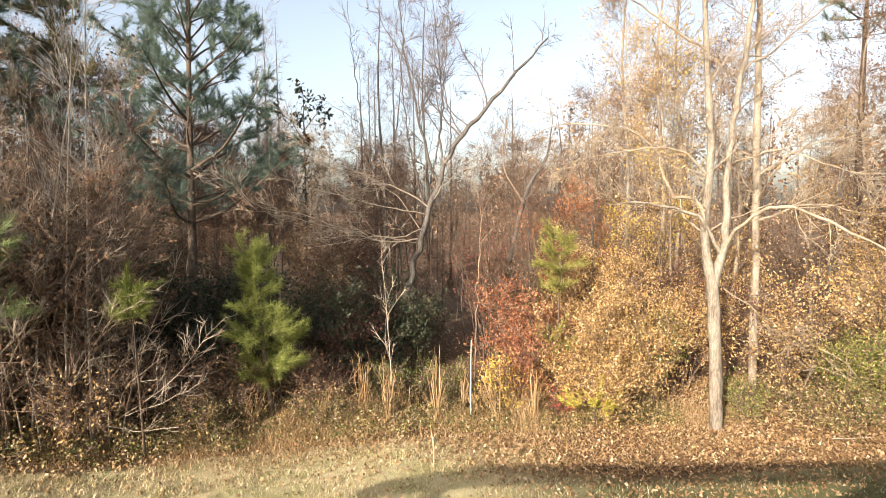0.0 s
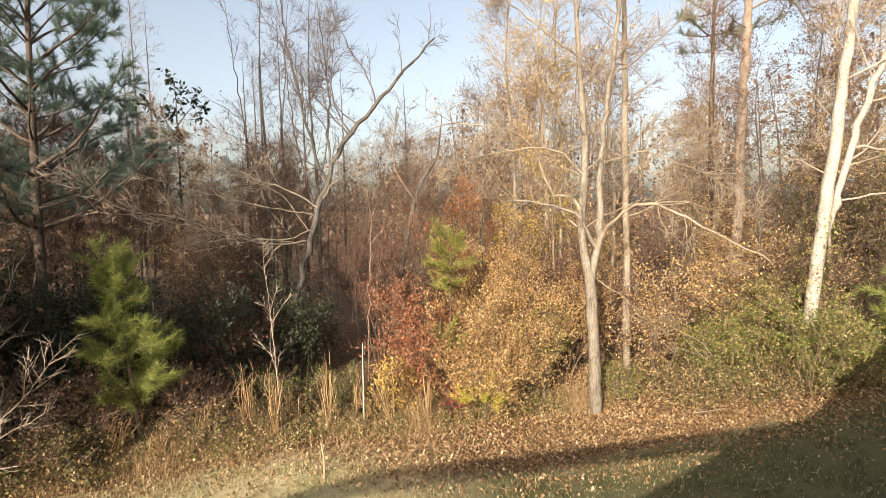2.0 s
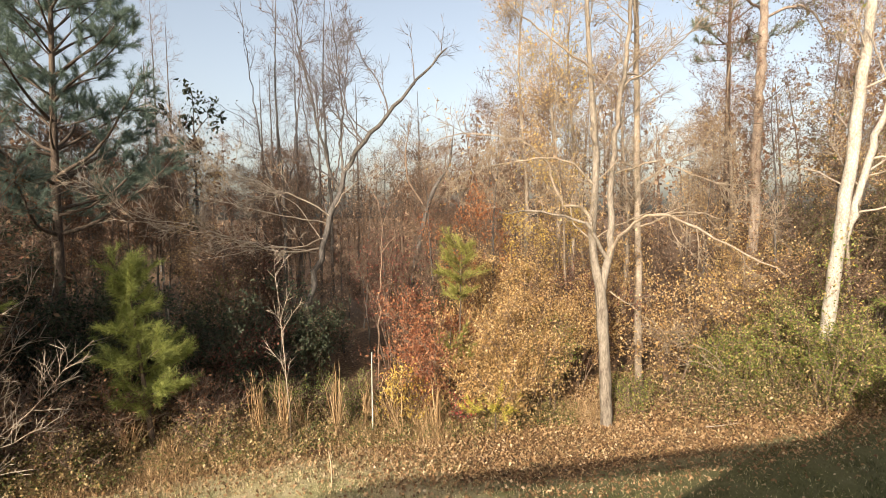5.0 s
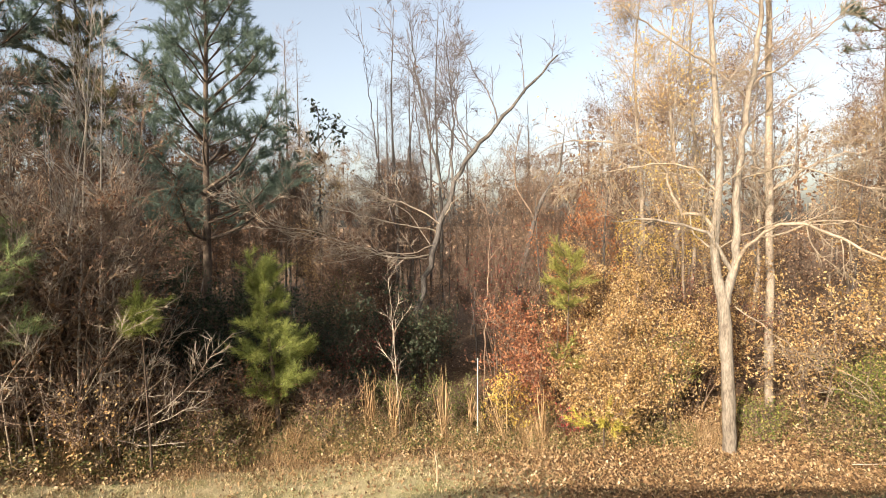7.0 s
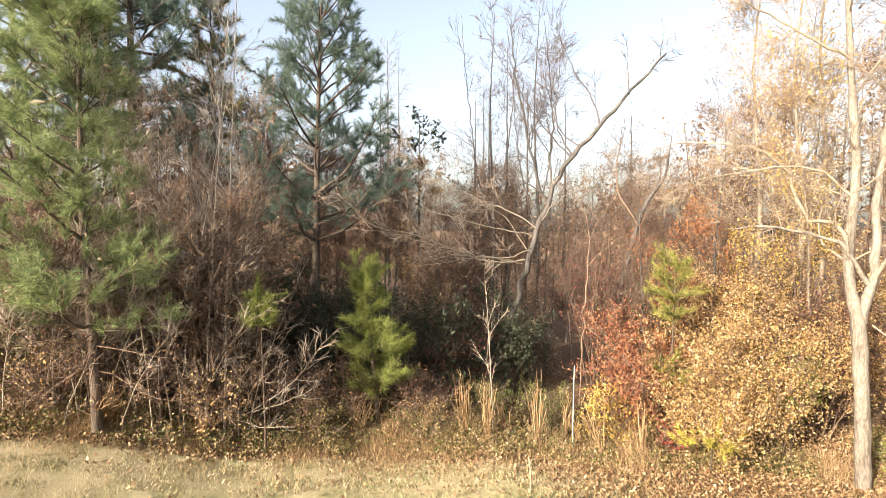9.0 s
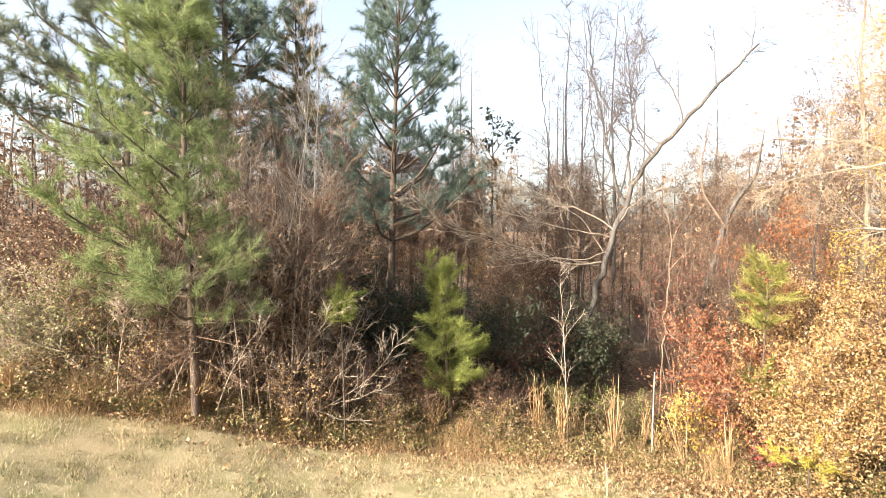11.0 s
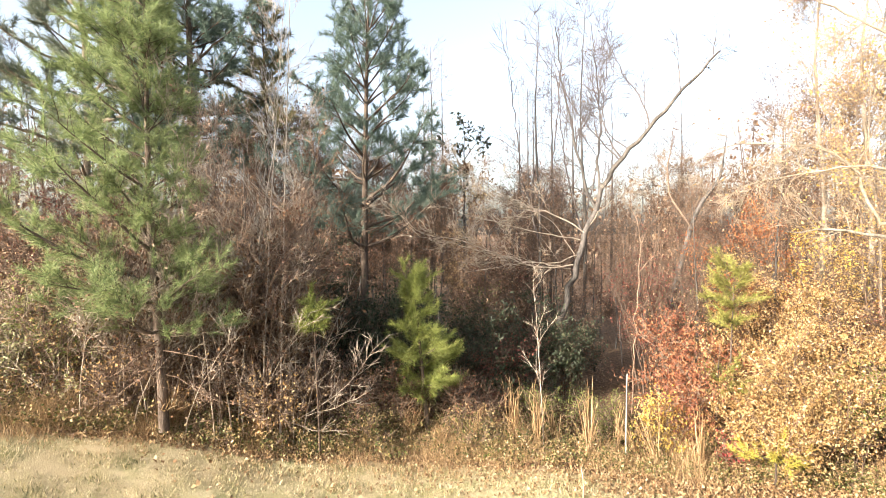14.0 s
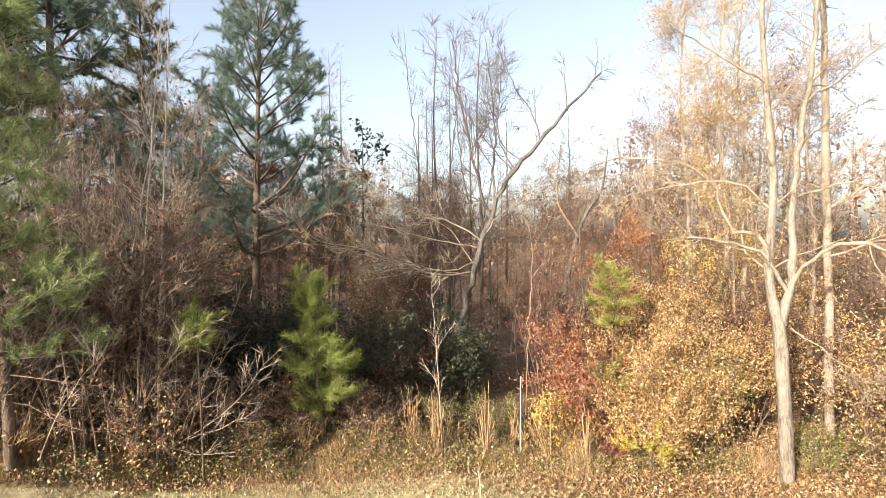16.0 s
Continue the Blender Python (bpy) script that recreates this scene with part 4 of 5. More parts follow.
def pines():
    pine("pine", (-5.72, 11.64, 0.25), "tall dark blue-green pine with a bare lower trunk", 10.2, 3.2, 2.3, 31, M["needle_blue"], M["bark_pine"], 0.115, step=0.52, per=5, tuft=76, length=0.17, bare=0.36, lean=(0.35, -0.2), dead=14, width=0.0075, dense=1.3,
         rise=0.5, low=0.95, top_spread=0.4, ends=True, axis=0.26, rng_len=(0.55, 1.2))
    pine("pine", (-6.26, 5.95, 0.75), "sunlit bright green pine at the lawn's edge", 7.3, 1.5, 1.35, 32, M["needle_lit"], M["bark_pine"], 0.075, step=0.42, per=5, tuft=72, length=0.16, bare=0.16, lean=(-0.12, -0.1), dead=9, width=0.006,
         rise=0.5, low=1.25, dense=1.4, ends=True, axis=0.24, bias=(-0.42, -0.2), rng_len=(0.5, 1.2))
    pine("young_pine", (-3.02, 8.8, -0.1), "young bushy green pine in the brush", 3.1, 0.8, 0.62, 33, M["needle_sunlit"], M["bark_pine"], 0.045, step=0.34, per=4, tuft=90, length=0.18, bare=0.15, lean=(-0.2, 0), width=0.006, dense=1.2, rise=0.45, axis=0.2, rng_len=(0.45, 1.2))
    pine("young_pine", (-4.3, 7.15, 0.2), "spindly young pine with one green tuft on top", 2.5, 2.0, 0.12, 34, M["needle_sunlit"], M["bark_pine"], 0.016, step=0.14, per=4, tuft=70, length=0.16, top_spread=0.14, bare=0.05, width=0.008)
    pine("young_pine", (2.3, 10.1, -0.15), "young yellow-green pine among tan leaves", 3.35, 2.25, 0.3, 35, M["needle_yellow"], M["bark_pine"], 0.025, step=0.3, per=4, tuft=56, length=0.15, bare=0.1, width=0.008, axis=0.2, bias=(-0.3, 0))
    pine("young_pine", (2.0, 9.85, -0.15), "short yellow-green young pine among tan leaves", 1.65, 1.15, 0.25, 44, M["needle_yellow"], M["bark_pine"], 0.018, step=0.2, per=4, tuft=46, length=0.17, bare=0.1, width=0.008)
    pine("pine_seedling", (2.65, 8.7, -0.15), "low spreading yellow-green pine seedling in leaf litter", 0.68, 0.46, 0.45, 36, M["needle_gold"], M["bark_pine"], 0.015, step=0.12, per=5, tuft=40, length=0.13, bare=0.1, width=0.010, rise=0.2)
    pine("young_pine", (10.45, 7.6, 0.35), "bushy young green pine in half shade", 2.4, 0.3, 0.95, 37, M["needle_sunlit"], M["bark_pine"], 0.04, step=0.3, per=4, tuft=40, length=0.2, bare=0.15, width=0.010, axis=0.2)
    pine("pine", (-9.9, 10.5, 0.6), "tall dark pine in the wood behind", 13.0, 4.6, 2.6, 38, M["needle_blue"], M["bark_pine"], 0.15, step=0.55, per=5, tuft=36, length=0.2, bare=0.3, split=False, width=0.017, dense=1.5, ends=True, axis=0.28, rise=0.4, rng_len=(0.4, 1.2))
    pine("pine", (-13.04, 10.2, 0.9), "thin pine with open boughs, greyed to look hazy", 13.5, 4.4, 4.0, 39, M["needle_hazy"], M["bark_patchy"], 0.12, step=0.62, per=5, tuft=34, length=0.22, bare=0.3, split=False, width=0.014, dense=1.5, ends=True, axis=0.3, rise=0.3, low=0.9, rng_len=(0.5, 1.2))
    pine("pine", (-8.5, 11.6, 0.8), "olive-green pine crown behind bare saplings", 9.2, 5.2, 1.2, 40, M["needle_olive"], M["bark_pine"], 0.10, step=0.5, per=4, tuft=46, length=0.22, bare=0.3, split=False, width=0.013, dense=1.0, axis=0.3, rise=0.1, rng_len=(0.4, 1.2))
    # two pines added mostly out of view, to throw shade into the wood
    pine("pine", (-13.2, 5.2, 0.95), "tall pine added mostly out of view to shade the wood", 11.5, 3.5, 2.2, 42, M["needle_hazy"], M["bark_pine"], 0.15, step=0.6, per=4, tuft=30, length=0.22, bare=0.3, split=False, width=0.016, axis=0.28)
    pine("pine", (-14.6, 4.2, 1.0), "tall pine added mostly out of view to shade the wood", 12.5, 3.5, 2.4, 43, M["needle_hazy"], M["bark_pine"], 0.16, step=0.6, per=4, tuft=30, length=0.22, bare=0.3, split=False, width=0.016, axis=0.28)
    pine("pine", (13.5, 17.0, 0.5), "far grey-green pine in the wood behind", 14.0, 8.6, 2.6, 41, M["needle_hazy"], M["bark_pine"], 0.15, step=0.7, per=4, tuft=30, length=0.25, bare=0.4, split=False, width=0.016, dense=0.8, axis=0.28)


fork_tree()
right_trees()
leaning_tree()
pines()


# ---- saplings and brush at the edge ----
def sapling(base, label, height, lean, seed, kids, mat="twig_pale", r=0.02, leaf=None, group="", arch=1.3):
    n = 5
    ctrl = [(lean[0] * (k / n) ** arch, lean[1] * (k / n) ** arch, height * k / n - 0.05, r * (1 - 0.85 * k / n)) for k in range(n + 1)]
    limbed_tree("sapling", base, label, ctrl, M[mat], M[mat], [], seed, leaf, kids, group, 6, crook=0.004, wiggle=0.08)


sapling(on_ground(-0.88, 9.0), "thin bare pale sapling standing in dry grass", 3.15, (-0.2, 0), 51, ((13, 0.85, 0.6), (3, 0.25, 0.6)), r=0.019)
rng = np.random.default_rng(52)
for k in range(13):
    x = -6.0 + 0.075 * k + rng.normal(0, 0.12)
    y = 6.9 + 0.1 * k + rng.normal(0, 0.4)
    sapling(on_ground(x, y), "slender pale bare sapling leaning in a thicket", rng.uniform(2.6, 6.4), (rng.uniform(-0.7, 1.5), rng.normal(0, 0.6)), 60 + k, ((10, 1.0, 0.55), (4, 0.5, 0.55), (3, 0.3, 0.6)),
            ("twig_pale", "twig", "twig_pale", "twig")[k % 4], rng.uniform(0.010, 0.018), (M["leaf_brown"], 0.05, 0.15, 1), "saplings in the thicket")
for k in range(30):
    x = rng.uniform(-7.4, -5.15)
    y = float(wood_edge(x)) + rng.uniform(0.3, 1.2)
    sapling(on_ground(x, y), "thin bare stem arching through the thicket", rng.uniform(1.6, 3.9), (rng.normal(0.15, 0.75), rng.normal(0.1, 0.3)), 500 + k, ((11, 0.8, 0.6), (4, 0.4, 0.6), (3, 0.22, 0.6)),
            ("twig_pale", "twig", "twig_pale", "twig_dark")[k % 4], rng.uniform(0.008, 0.014), (M["leaf_rust" if k % 2 else "leaf_brown"], 0.045, 0.22, 1), "arching stems in the thicket", 2.0)

for k in range(16):
    x = rng.uniform(-7.0, -4.7)
    sapling(on_ground(x, float(wood_edge(x)) + rng.uniform(0.15, 0.7)), "pale bare stem slanting out of the thicket", rng.uniform(1.4, 3.3), (rng.normal(0.55, 0.9), rng.normal(0, 0.25)), 540 + k, ((8, 0.75, 0.6), (3, 0.35, 0.6)),
            "twig_pale", rng.uniform(0.011, 0.016), None, "slanting stems in the thicket", 1.5)

for k, (x, y, h, lx, ly) in enumerate(((-5.3, 7.05, 8.6, 0.4, 0.35), (-5.05, 7.2, 9.2, 0.22, 0.25), (-5.75, 7.0, 6.2, 0.9, 0.3))):
    sapling(on_ground(x, y), "tall thin white-barked sapling with fine twigs", h, (lx, ly), 180 + k, ((22, 1.0, 0.6), (4, 0.5, 0.55), (2, 0.25, 0.6)), "bark_white", 0.024, (M["leaf_brown"], 0.055, 0.1, 1), "white saplings in the thicket")

# dead branch lying up out of the brush
limbed_tree("dead_branch", (-4.4, 7.3, 0.45), "bleached dead branch caught in the brush", [(-0.5, 0, 0.1, 0.017), (0.0, 0, 0.4, 0.013), (0.5, 0.1, 0.8, 0.010), (0.95, 0.15, 1.4, 0.005)], M["twig_pale"], M["twig_pale"], [
    ([(-0.45, 0, 0.12, 0.02), (-0.5, 0, 0.5, 0.012), (-0.2, 0, 1.0, 0.009), (0.3, 0, 1.3, 0.004)], ((9, 0.6, 0.7), (2, 0.25, 0.7))),
    ([(-0.2, 0, 0.25, 0.013), (0.4, -0.1, 0.5, 0.011), (0.9, -0.1, 0.75, 0.004)], ((9, 0.55, 0.7), (2, 0.25, 0.7))),
    ([(-0.4, 0, 0.15, 0.013), (-0.1, -0.05, 0.75, 0.010), (0.45, 0, 1.15, 0.004)], ((8, 0.55, 0.7), (2, 0.25, 0.7))),
    ([(-0.5, 0, 0.1, 0.02), (0.0, -0.1, 0.08, 0.011), (0.6, -0.1, 0.12, 0.004)], ((6, 0.45, 0.7), (1, 0.2, 0.7)))], 53, None, ((14, 0.7, 0.7), (2, 0.3, 0.7)), stout=0.45)
limbed_tree("dead_branch", (6.3, 8.6, 0.2), "bare pale dead branch sprawled over the brush", [(1.0, 0, -0.2, 0.03), (0.85, 0, 0.3, 0.025), (0.55, 0, 0.85, 0.015), (0.0, 0, 1.1, 0.005)], M["twig_pale"], M["twig_pale"], [
    ([(0.8, 0, 0.45, 0.015), (0.2, -0.1, 0.75, 0.010), (-0.4, -0.2, 0.9, 0.004)], ((7, 0.5, 0.7), (1, 0.22, 0.7)))], 54, None, ((7, 0.55, 0.7), (1, 0.25, 0.7)), stout=0.5)

# bushes with coloured leaves
SMALL = ((8, 0.5, 0.8), (5, 0.22, 0.7))
MID = ((10, 0.8, 0.8), (5, 0.33, 0.65))
shrub("yellow_bush", on_ground(1.15, 9.6), "small bright yellow leafy shrub", 1.0, 0.35, 6, 71, M["twig"], M["leaf_yellow"], 0.045, 0.6, 2, SMALL)
shrub("red_bush", on_ground(2.3, 9.25), "low crimson leafy shrub", 0.5, 0.18, 3, 72, M["twig"], M["leaf_crimson"], 0.045, 0.4, 2, ((6, 0.3, 0.8), (4, 0.15, 0.8)))
shrub("beech_bush", on_ground(1.7, 10.25), "beech sapling holding red-brown leaves", 2.1, 0.9, 10, 73, M["twig"], M["leaf_beech"], 0.055, 0.85, 3, MID, long=2.1, droop=0.8)
shrub("beech_bush", on_ground(2.9, 12.4), "beech sapling with glowing orange leaves", 4.4, 0.9, 9, 74, M["twig"], M["leaf_orange"], 0.055, 0.85, 4, MID, long=2.1, droop=0.8)
for k, (x, y, h, w) in enumerate(((2.9, 10.2, 2.3, 0.9), (3.5, 9.8, 1.9, 0.8), (3.3, 10.9, 2.9, 1.0), (4.1, 10.4, 2.5, 0.9), (2.7, 9.6, 1.2, 0.8), (4.9, 10.6, 2.7, 1.0), (3.8, 11.6, 3.6, 1.0))):
    shrub("tan_bush", on_ground(x, y), "dense shrub holding dry tan leaves", h, w, 9, 80 + k, M["twig"], M["leaf_tan"], 0.040, 0.85, 5, MID, group="tan shrubs at the wood's edge")
for k, (x, y, h) in enumerate(((3.9, 11.3, 4.1), (4.7, 11.8, 4.6), (9.2, 10.3, 2.6), (10.2, 9.6, 2.2), (8.2, 9.6, 2.4))):
    shrub("yellow_maple", on_ground(x, y), "understorey maple with thin yellow leaves", h, 0.8, 5, 90 + k, M["twig"], M["leaf_yellow"], 0.036 if x > 7 else 0.045, 0.5 if x > 7 else 0.7, 1 if x > 7 else 3, MID, category="shrub", group="yellow understorey maples")
for k, (x, y, h, w, m) in enumerate(((3.95, 9.6, 1.7, 0.6, "leaf_bramble"), (-1.3, 10.1, 0.9, 0.4, "leaf_green"), (0.05, 9.8, 0.8, 0.35, "leaf_green"), (8.2, 7.6, 1.7, 0.7, "leaf_bramble"), (8.6, 7.4, 1.4, 0.7, "leaf_bramble"), (7.4, 8.7, 1.5, 1.0, "leaf_bramble"), (7.9, 8.2, 1.6, 0.9, "leaf_bramble"), (8.7, 8.4, 2.2, 0.8, "leaf_bramble"),
                                     (6.9, 8.6, 1.2, 0.8, "leaf_bramble"), (-3.9, 8.1, 0.6, 0.5, "leaf_vine"), (-2.2, 8.8, 0.5, 0.5, "leaf_vine"), (9.4, 7.9, 1.3, 0.9, "leaf_bramble"), (5.4, 9.0, 0.45, 0.3, "leaf_bramble"))):
    shrub("green_bush", on_ground(x, y), "evergreen shrub with small green leaves", h, w, 7, 100 + k, M["twig"], M[m], 0.036, 0.6 if x > 6 else 0.45, 4 if x > 6 else 3, SMALL, group="green shrubs in the brush")
# evergreens, many added so their dark leaves stand in for shade
for k, (x, y, h, w) in enumerate(((-5.3, 9.1, 2.3, 0.8), (-4.5, 9.6, 2.2, 0.9), (-3.6, 10.2, 2.4, 0.9), (-2.6, 10.6, 2.2, 0.9), (-4.9, 10.3, 2.6, 0.9), (-3.9, 11.0, 2.5, 0.9), (-6.1, 9.8, 2.7, 0.9), (-7.0, 8.9, 2.8, 0.9), (-6.4, 10.8, 3.2, 1.0), (-1.7, 11.3, 1.9, 0.9), (-0.7, 12.0, 2.2, 0.9), (-7.9, 9.6, 3.2, 1.0))):
    shrub("holly_bush", on_ground(x, y), "dark evergreen shrub darkening shaded gaps in the brush", h, w, 8, 190 + k, M["twig_dark"], M["leaf_dark"], 0.055, 0.8, 3, MID, group="dark evergreens in the brush")
for k, (x, y, h, w) in enumerate(((-8.9, 5.2, 1.7, 0.8), (-8.1, 5.7, 1.6, 0.7), (-9.7, 4.7, 1.5, 0.7), (-9.0, 6.2, 1.9, 0.8))):
    shrub("privet_bush", on_ground(x, y), "pale grey-green privet shrub beside the lawn", h, w, 9, 120 + k, M["twig_pale"], M["leaf_privet"], 0.042, 0.5, 3, MID, group="privets by the lawn")
for k, (x, y, h, w, m) in enumerate(((-5.9, 6.9, 1.3, 0.8, "leaf_brown"), (-5.2, 7.3, 1.1, 0.7, "leaf_tan"), (-4.6, 7.9, 1.5, 0.8, "leaf_brown"), (-3.7, 8.6, 1.2, 0.7, "leaf_rust"), (-6.7, 6.4, 1.2, 0.7, "leaf_tan"), (-2.3, 9.3, 1.0, 0.6, "leaf_rust"),
                                     (-5.6, 7.7, 2.4, 0.9, "leaf_brown"), (-6.6, 7.2, 2.8, 0.9, "leaf_rust"), (-7.4, 6.1, 1.5, 0.8, "leaf_tan"), (-8.0, 6.4, 2.0, 0.8, "leaf_brown"), (-6.9, 6.2, 1.0, 0.6, "leaf_brown"), (-8.3, 5.6, 1.2, 0.6, "leaf_tan"))):
    shrub("brown_bush", on_ground(x, y), "twiggy shrub with curled brown leaves", h, w, 7, 140 + k, M["twig"], M[m], 0.045, 0.5, 1, MID, group="brown shrubs in the thicket")
for k, (x, y, h, w) in enumerate(((-5.05, 8.0, 3.2, 0.7), (-5.4, 7.3, 3.0, 0.7), (-5.9, 8.3, 3.2, 0.7), (-6.4, 7.6, 3.2, 0.7))):
    shrub("brown_thicket", on_ground(x, y), "tall dense thicket of brown-leaved stems", h, w, 9, 160 + k, M["twig"], M["leaf_brown"], 0.075, 0.55, 1, MID, group="brown shrubs in the thicket")
for k, (x, y, h, w) in enumerate(((-2.0, 10.6, 1.7, 0.9), (1.1, 12.8, 3.4, 0.8), (1.5, 13.1, 4.4, 0.9), (-10.4, 7.4, 4.2, 1.2), (-9.6, 6.9, 3.4, 1.0))):
    shrub("red_brown_bush", on_ground(x, y), "shrub with dark red-brown autumn leaves", h, w, 7, 130 + k, M["twig_dark"], M["leaf_red"], 0.05, 0.6, 1, MID, group="red-brown shrubs")


for k, (x, y, h, w) in enumerate(((12.6, 9.6, 6.0, 1.6), (13.6, 8.4, 5.0, 1.5), (11.6, 11.0, 5.4, 1.5))):
    shrub("cedar", on_ground(x, y), "dull olive-green cedar behind bare twigs", h, w, 9, 170 + k, M["twig"], M["leaf_olive"], 0.05, 0.8, 3, ((14, 1.3, 0.9), (6, 0.45, 0.8)), category="tree", group="cedars in the wood")


# ---- dry grass, stake and stub ----
def grass_clump(x, y, h, w, n, seed, bend=(0, 0)):
    rng = np.random.default_rng(seed)
    e = thing("tall_grass_clump", on_ground(x, y), "tall dry straw-coloured broomsedge clump", "grass clump", "dry grass clumps")
    g = Geo()
    for _ in range(n):
        a, o = rng.uniform(0, 6.28), rng.uniform(0, w)
        L = h * rng.uniform(0.45, 1.08)
        s = strand(rng, [o * math.cos(a), o * math.sin(a), -0.03], [rng.normal(0, 0.07) + bend[0], rng.normal(0, 0.07) + bend[1], 1], L, 6, 0.03 + 0.05 * abs(bend[0]), -0.22 * abs(bend[0]))
        g.tube(s, np.array([0.005, 0.005, 0.006, 0.008, 0.010, 0.008, 0.001]), 3)
        for q in s[1:]:
            if rng.random() < 0.6:
                g.tube(strand(rng, q, [rng.normal(0, 0.35), rng.normal(0, 0.35), 1], rng.uniform(0.1, 0.28), 2, 0.15, -0.1), [0.004, 0.006, 0.001], 3)
    for _ in range(n * 2):
        a, o = rng.uniform(0, 6.28), rng.uniform(0, w * 1.6)
        g.tube(strand(rng, [o * math.cos(a), o * math.sin(a), -0.03], [rng.normal(0, 0.5), rng.normal(0, 0.5), 1], h * rng.uniform(0.2, 0.5), 4, 0.15, -0.15), [0.003, 0.004, 0.003, 0.002, 0.001], 3)
    part("straw", g.mesh("straw", M["grass_dry"], False), e, kind="stuff")


for k, (x, y, h, w, n, b) in enumerate(((-1.42, 9.0, 1.25, 0.05, 20, 0), (-0.98, 8.95, 1.1, 0.07, 22, 0), (-0.12, 9.1, 1.2, 0.05, 22, 0), (1.0, 8.95, 1.15, 0.05, 14, -0.25), (1.62, 8.9, 1.05, 0.07, 14, 0), (0.35, 9.5, 0.9, 0.08, 12, 0.1),
                                        (-3.35, 8.5, 0.85, 0.14, 26, 0.3), (-1.75, 9.2, 0.8, 0.1, 14, -0.3), (-0.75, 9.3, 0.8, 0.15, 14, 0), (-2.7, 8.6, 0.6, 0.15, 16, 0.2), (-6.5, 6.1, 0.85, 0.12, 30, 0.5), (-5.35, 6.9, 0.6, 0.12, 20, 0.4), (-2.2, 8.7, 0.75, 0.1, 14, 0.2), (0.75, 9.3, 0.9, 0.05, 10, -0.4), (-8.25, 4.55, 0.6, 0.06, 16, 0))):
    grass_clump(x, y, h, w, n, 150 + k, (b, 0))

g = Geo()
g.tube([(0, 0, -0.3), (0, 0, 0.5), (0.004, 0, 1.1), (0.01, 0, 1.44)], [0.010, 0.010, 0.009, 0.009], 6)
g.tube([(0.01, 0, 1.44), (0.01, 0, 1.445)], [0.009, 0.001], 6)
stake = thing("stake", (0.49, 9.17, -0.12), "thin weathered pale green garden stake", "stake")
part("rod", g.mesh("rod", M["stake"]), stake)
g = Geo()
g.tube([(0, 0, -0.08), (0.0, 0, 0.25), (-0.035, 0, 0.47)], [0.014, 0.013, 0.012], 6)
g.tube([(-0.02, 0, 0.36), (0.03, 0, 0.45)], [0.008, 0.004], 4)
stub = thing("cut_stub", (-0.15, 7.55, float(ground_z(-0.15, 7.55))), "pale broken sapling stub in the lawn", "stump")
part("stem", g.mesh("stem", M["stub"]), stub)
g = Geo()
g.tube(strand(np.random.default_rng(5), (6.0, 7.75, 0.12), (1, 0.1, 0), 1.0, 5, 0.05), np.linspace(0.012, 0.006, 6), 5)
tagged(new("fallen_stick", g.mesh("fallen_stick", M["twig_pale"])), "bleached fallen stick on dry leaves", "stick")


TWIG[:] = 0.004, 0.0075


# ---- the wood behind: a few kinds, each repeated ----
def wood_tree(seed, h, r, bark_mat, twig_mat, leaf_mat, leaf_share, label, kids, per=1, size=0.065):
    n = 7
    rng = np.random.default_rng(seed)
    ctrl, x, y = [], 0.0, 0.0
    for k in range(n + 1):
        ctrl.append((x, y, h * k / n - 0.15, r * (1 - 0.9 * k / n) + 0.004))
        x, y = x + rng.normal(0, 0.009 * h), y + rng.normal(0, 0.009 * h)
    return limbed_tree("woodland_tree", (0, 0, -60), label, ctrl, M[bark_mat], M[twig_mat], [], seed, (M[leaf_mat], size, leaf_share, per), kids, "trees of the wood", 6)


KIDS = ((24, 1.8, 0.8), (5, 0.9, 0.8), (4, 0.45, 0.8))
kinds = [wood_tree(201, 8.0, 0.06, "bark_grey", "twig_dark", "leaf_brown", 0.5, "bare woodland tree with a few brown leaves", KIDS, 1, 0.05),
         wood_tree(202, 9.0, 0.07, "bark_grey", "twig", "leaf_brown", 0.6, "woodland tree with thin brown leaves", KIDS, 2, 0.05),
         wood_tree(203, 7.0, 0.05, "bark_grey", "twig_dark", "leaf_rust", 0.7, "woodland tree with rusty brown leaves", KIDS, 2, 0.05),
         wood_tree(204, 8.5, 0.07, "bark_patchy", "twig", "leaf_tan", 0.85, "woodland tree with tan autumn leaves", KIDS, 2, 0.045),
         wood_tree(205, 9.5, 0.06, "bark_grey", "twig_dark", "leaf_brown", 0.06, "tall thin bare woodland tree", ((24, 1.4, 0.5), (6, 0.6, 0.6), (6, 0.3, 0.7)))]
thickets = []
for k, (h, tm, lm, sh, lab) in enumerate(((3.2, "twig_dark", "leaf_brown", 0.35, "tangled bare thicket with brown leaves"), (2.6, "twig_dark", "leaf_brown", 0.6, "thicket bush full of dry brown leaves"), (3.8, "twig_dark", "leaf_red", 0.3, "dark thicket with dull red leaves"),
                                          (3.0, "twig", "leaf_tan", 0.5, "bare thicket with tan leaves"), (2.4, "twig", "leaf_green", 0.35, "thicket bush with some green leaves"))):
    thickets.append(shrub("thicket_bush", (0, 0, -60), lab, h, 1.2, 8, 220 + k, M[tm], M[lm], 0.05, min(1, sh * 1.9), 2, ((8, 1.0, 0.8), (7, 0.5, 0.9)), group="thicket bushes"))


def place(kind, x, y, size, turn):
    c = copy_thing(kind, pose(*on_ground(x, y, 0.05), 0, 0, turn) @ Matrix.Scale(size, 4))
    return c


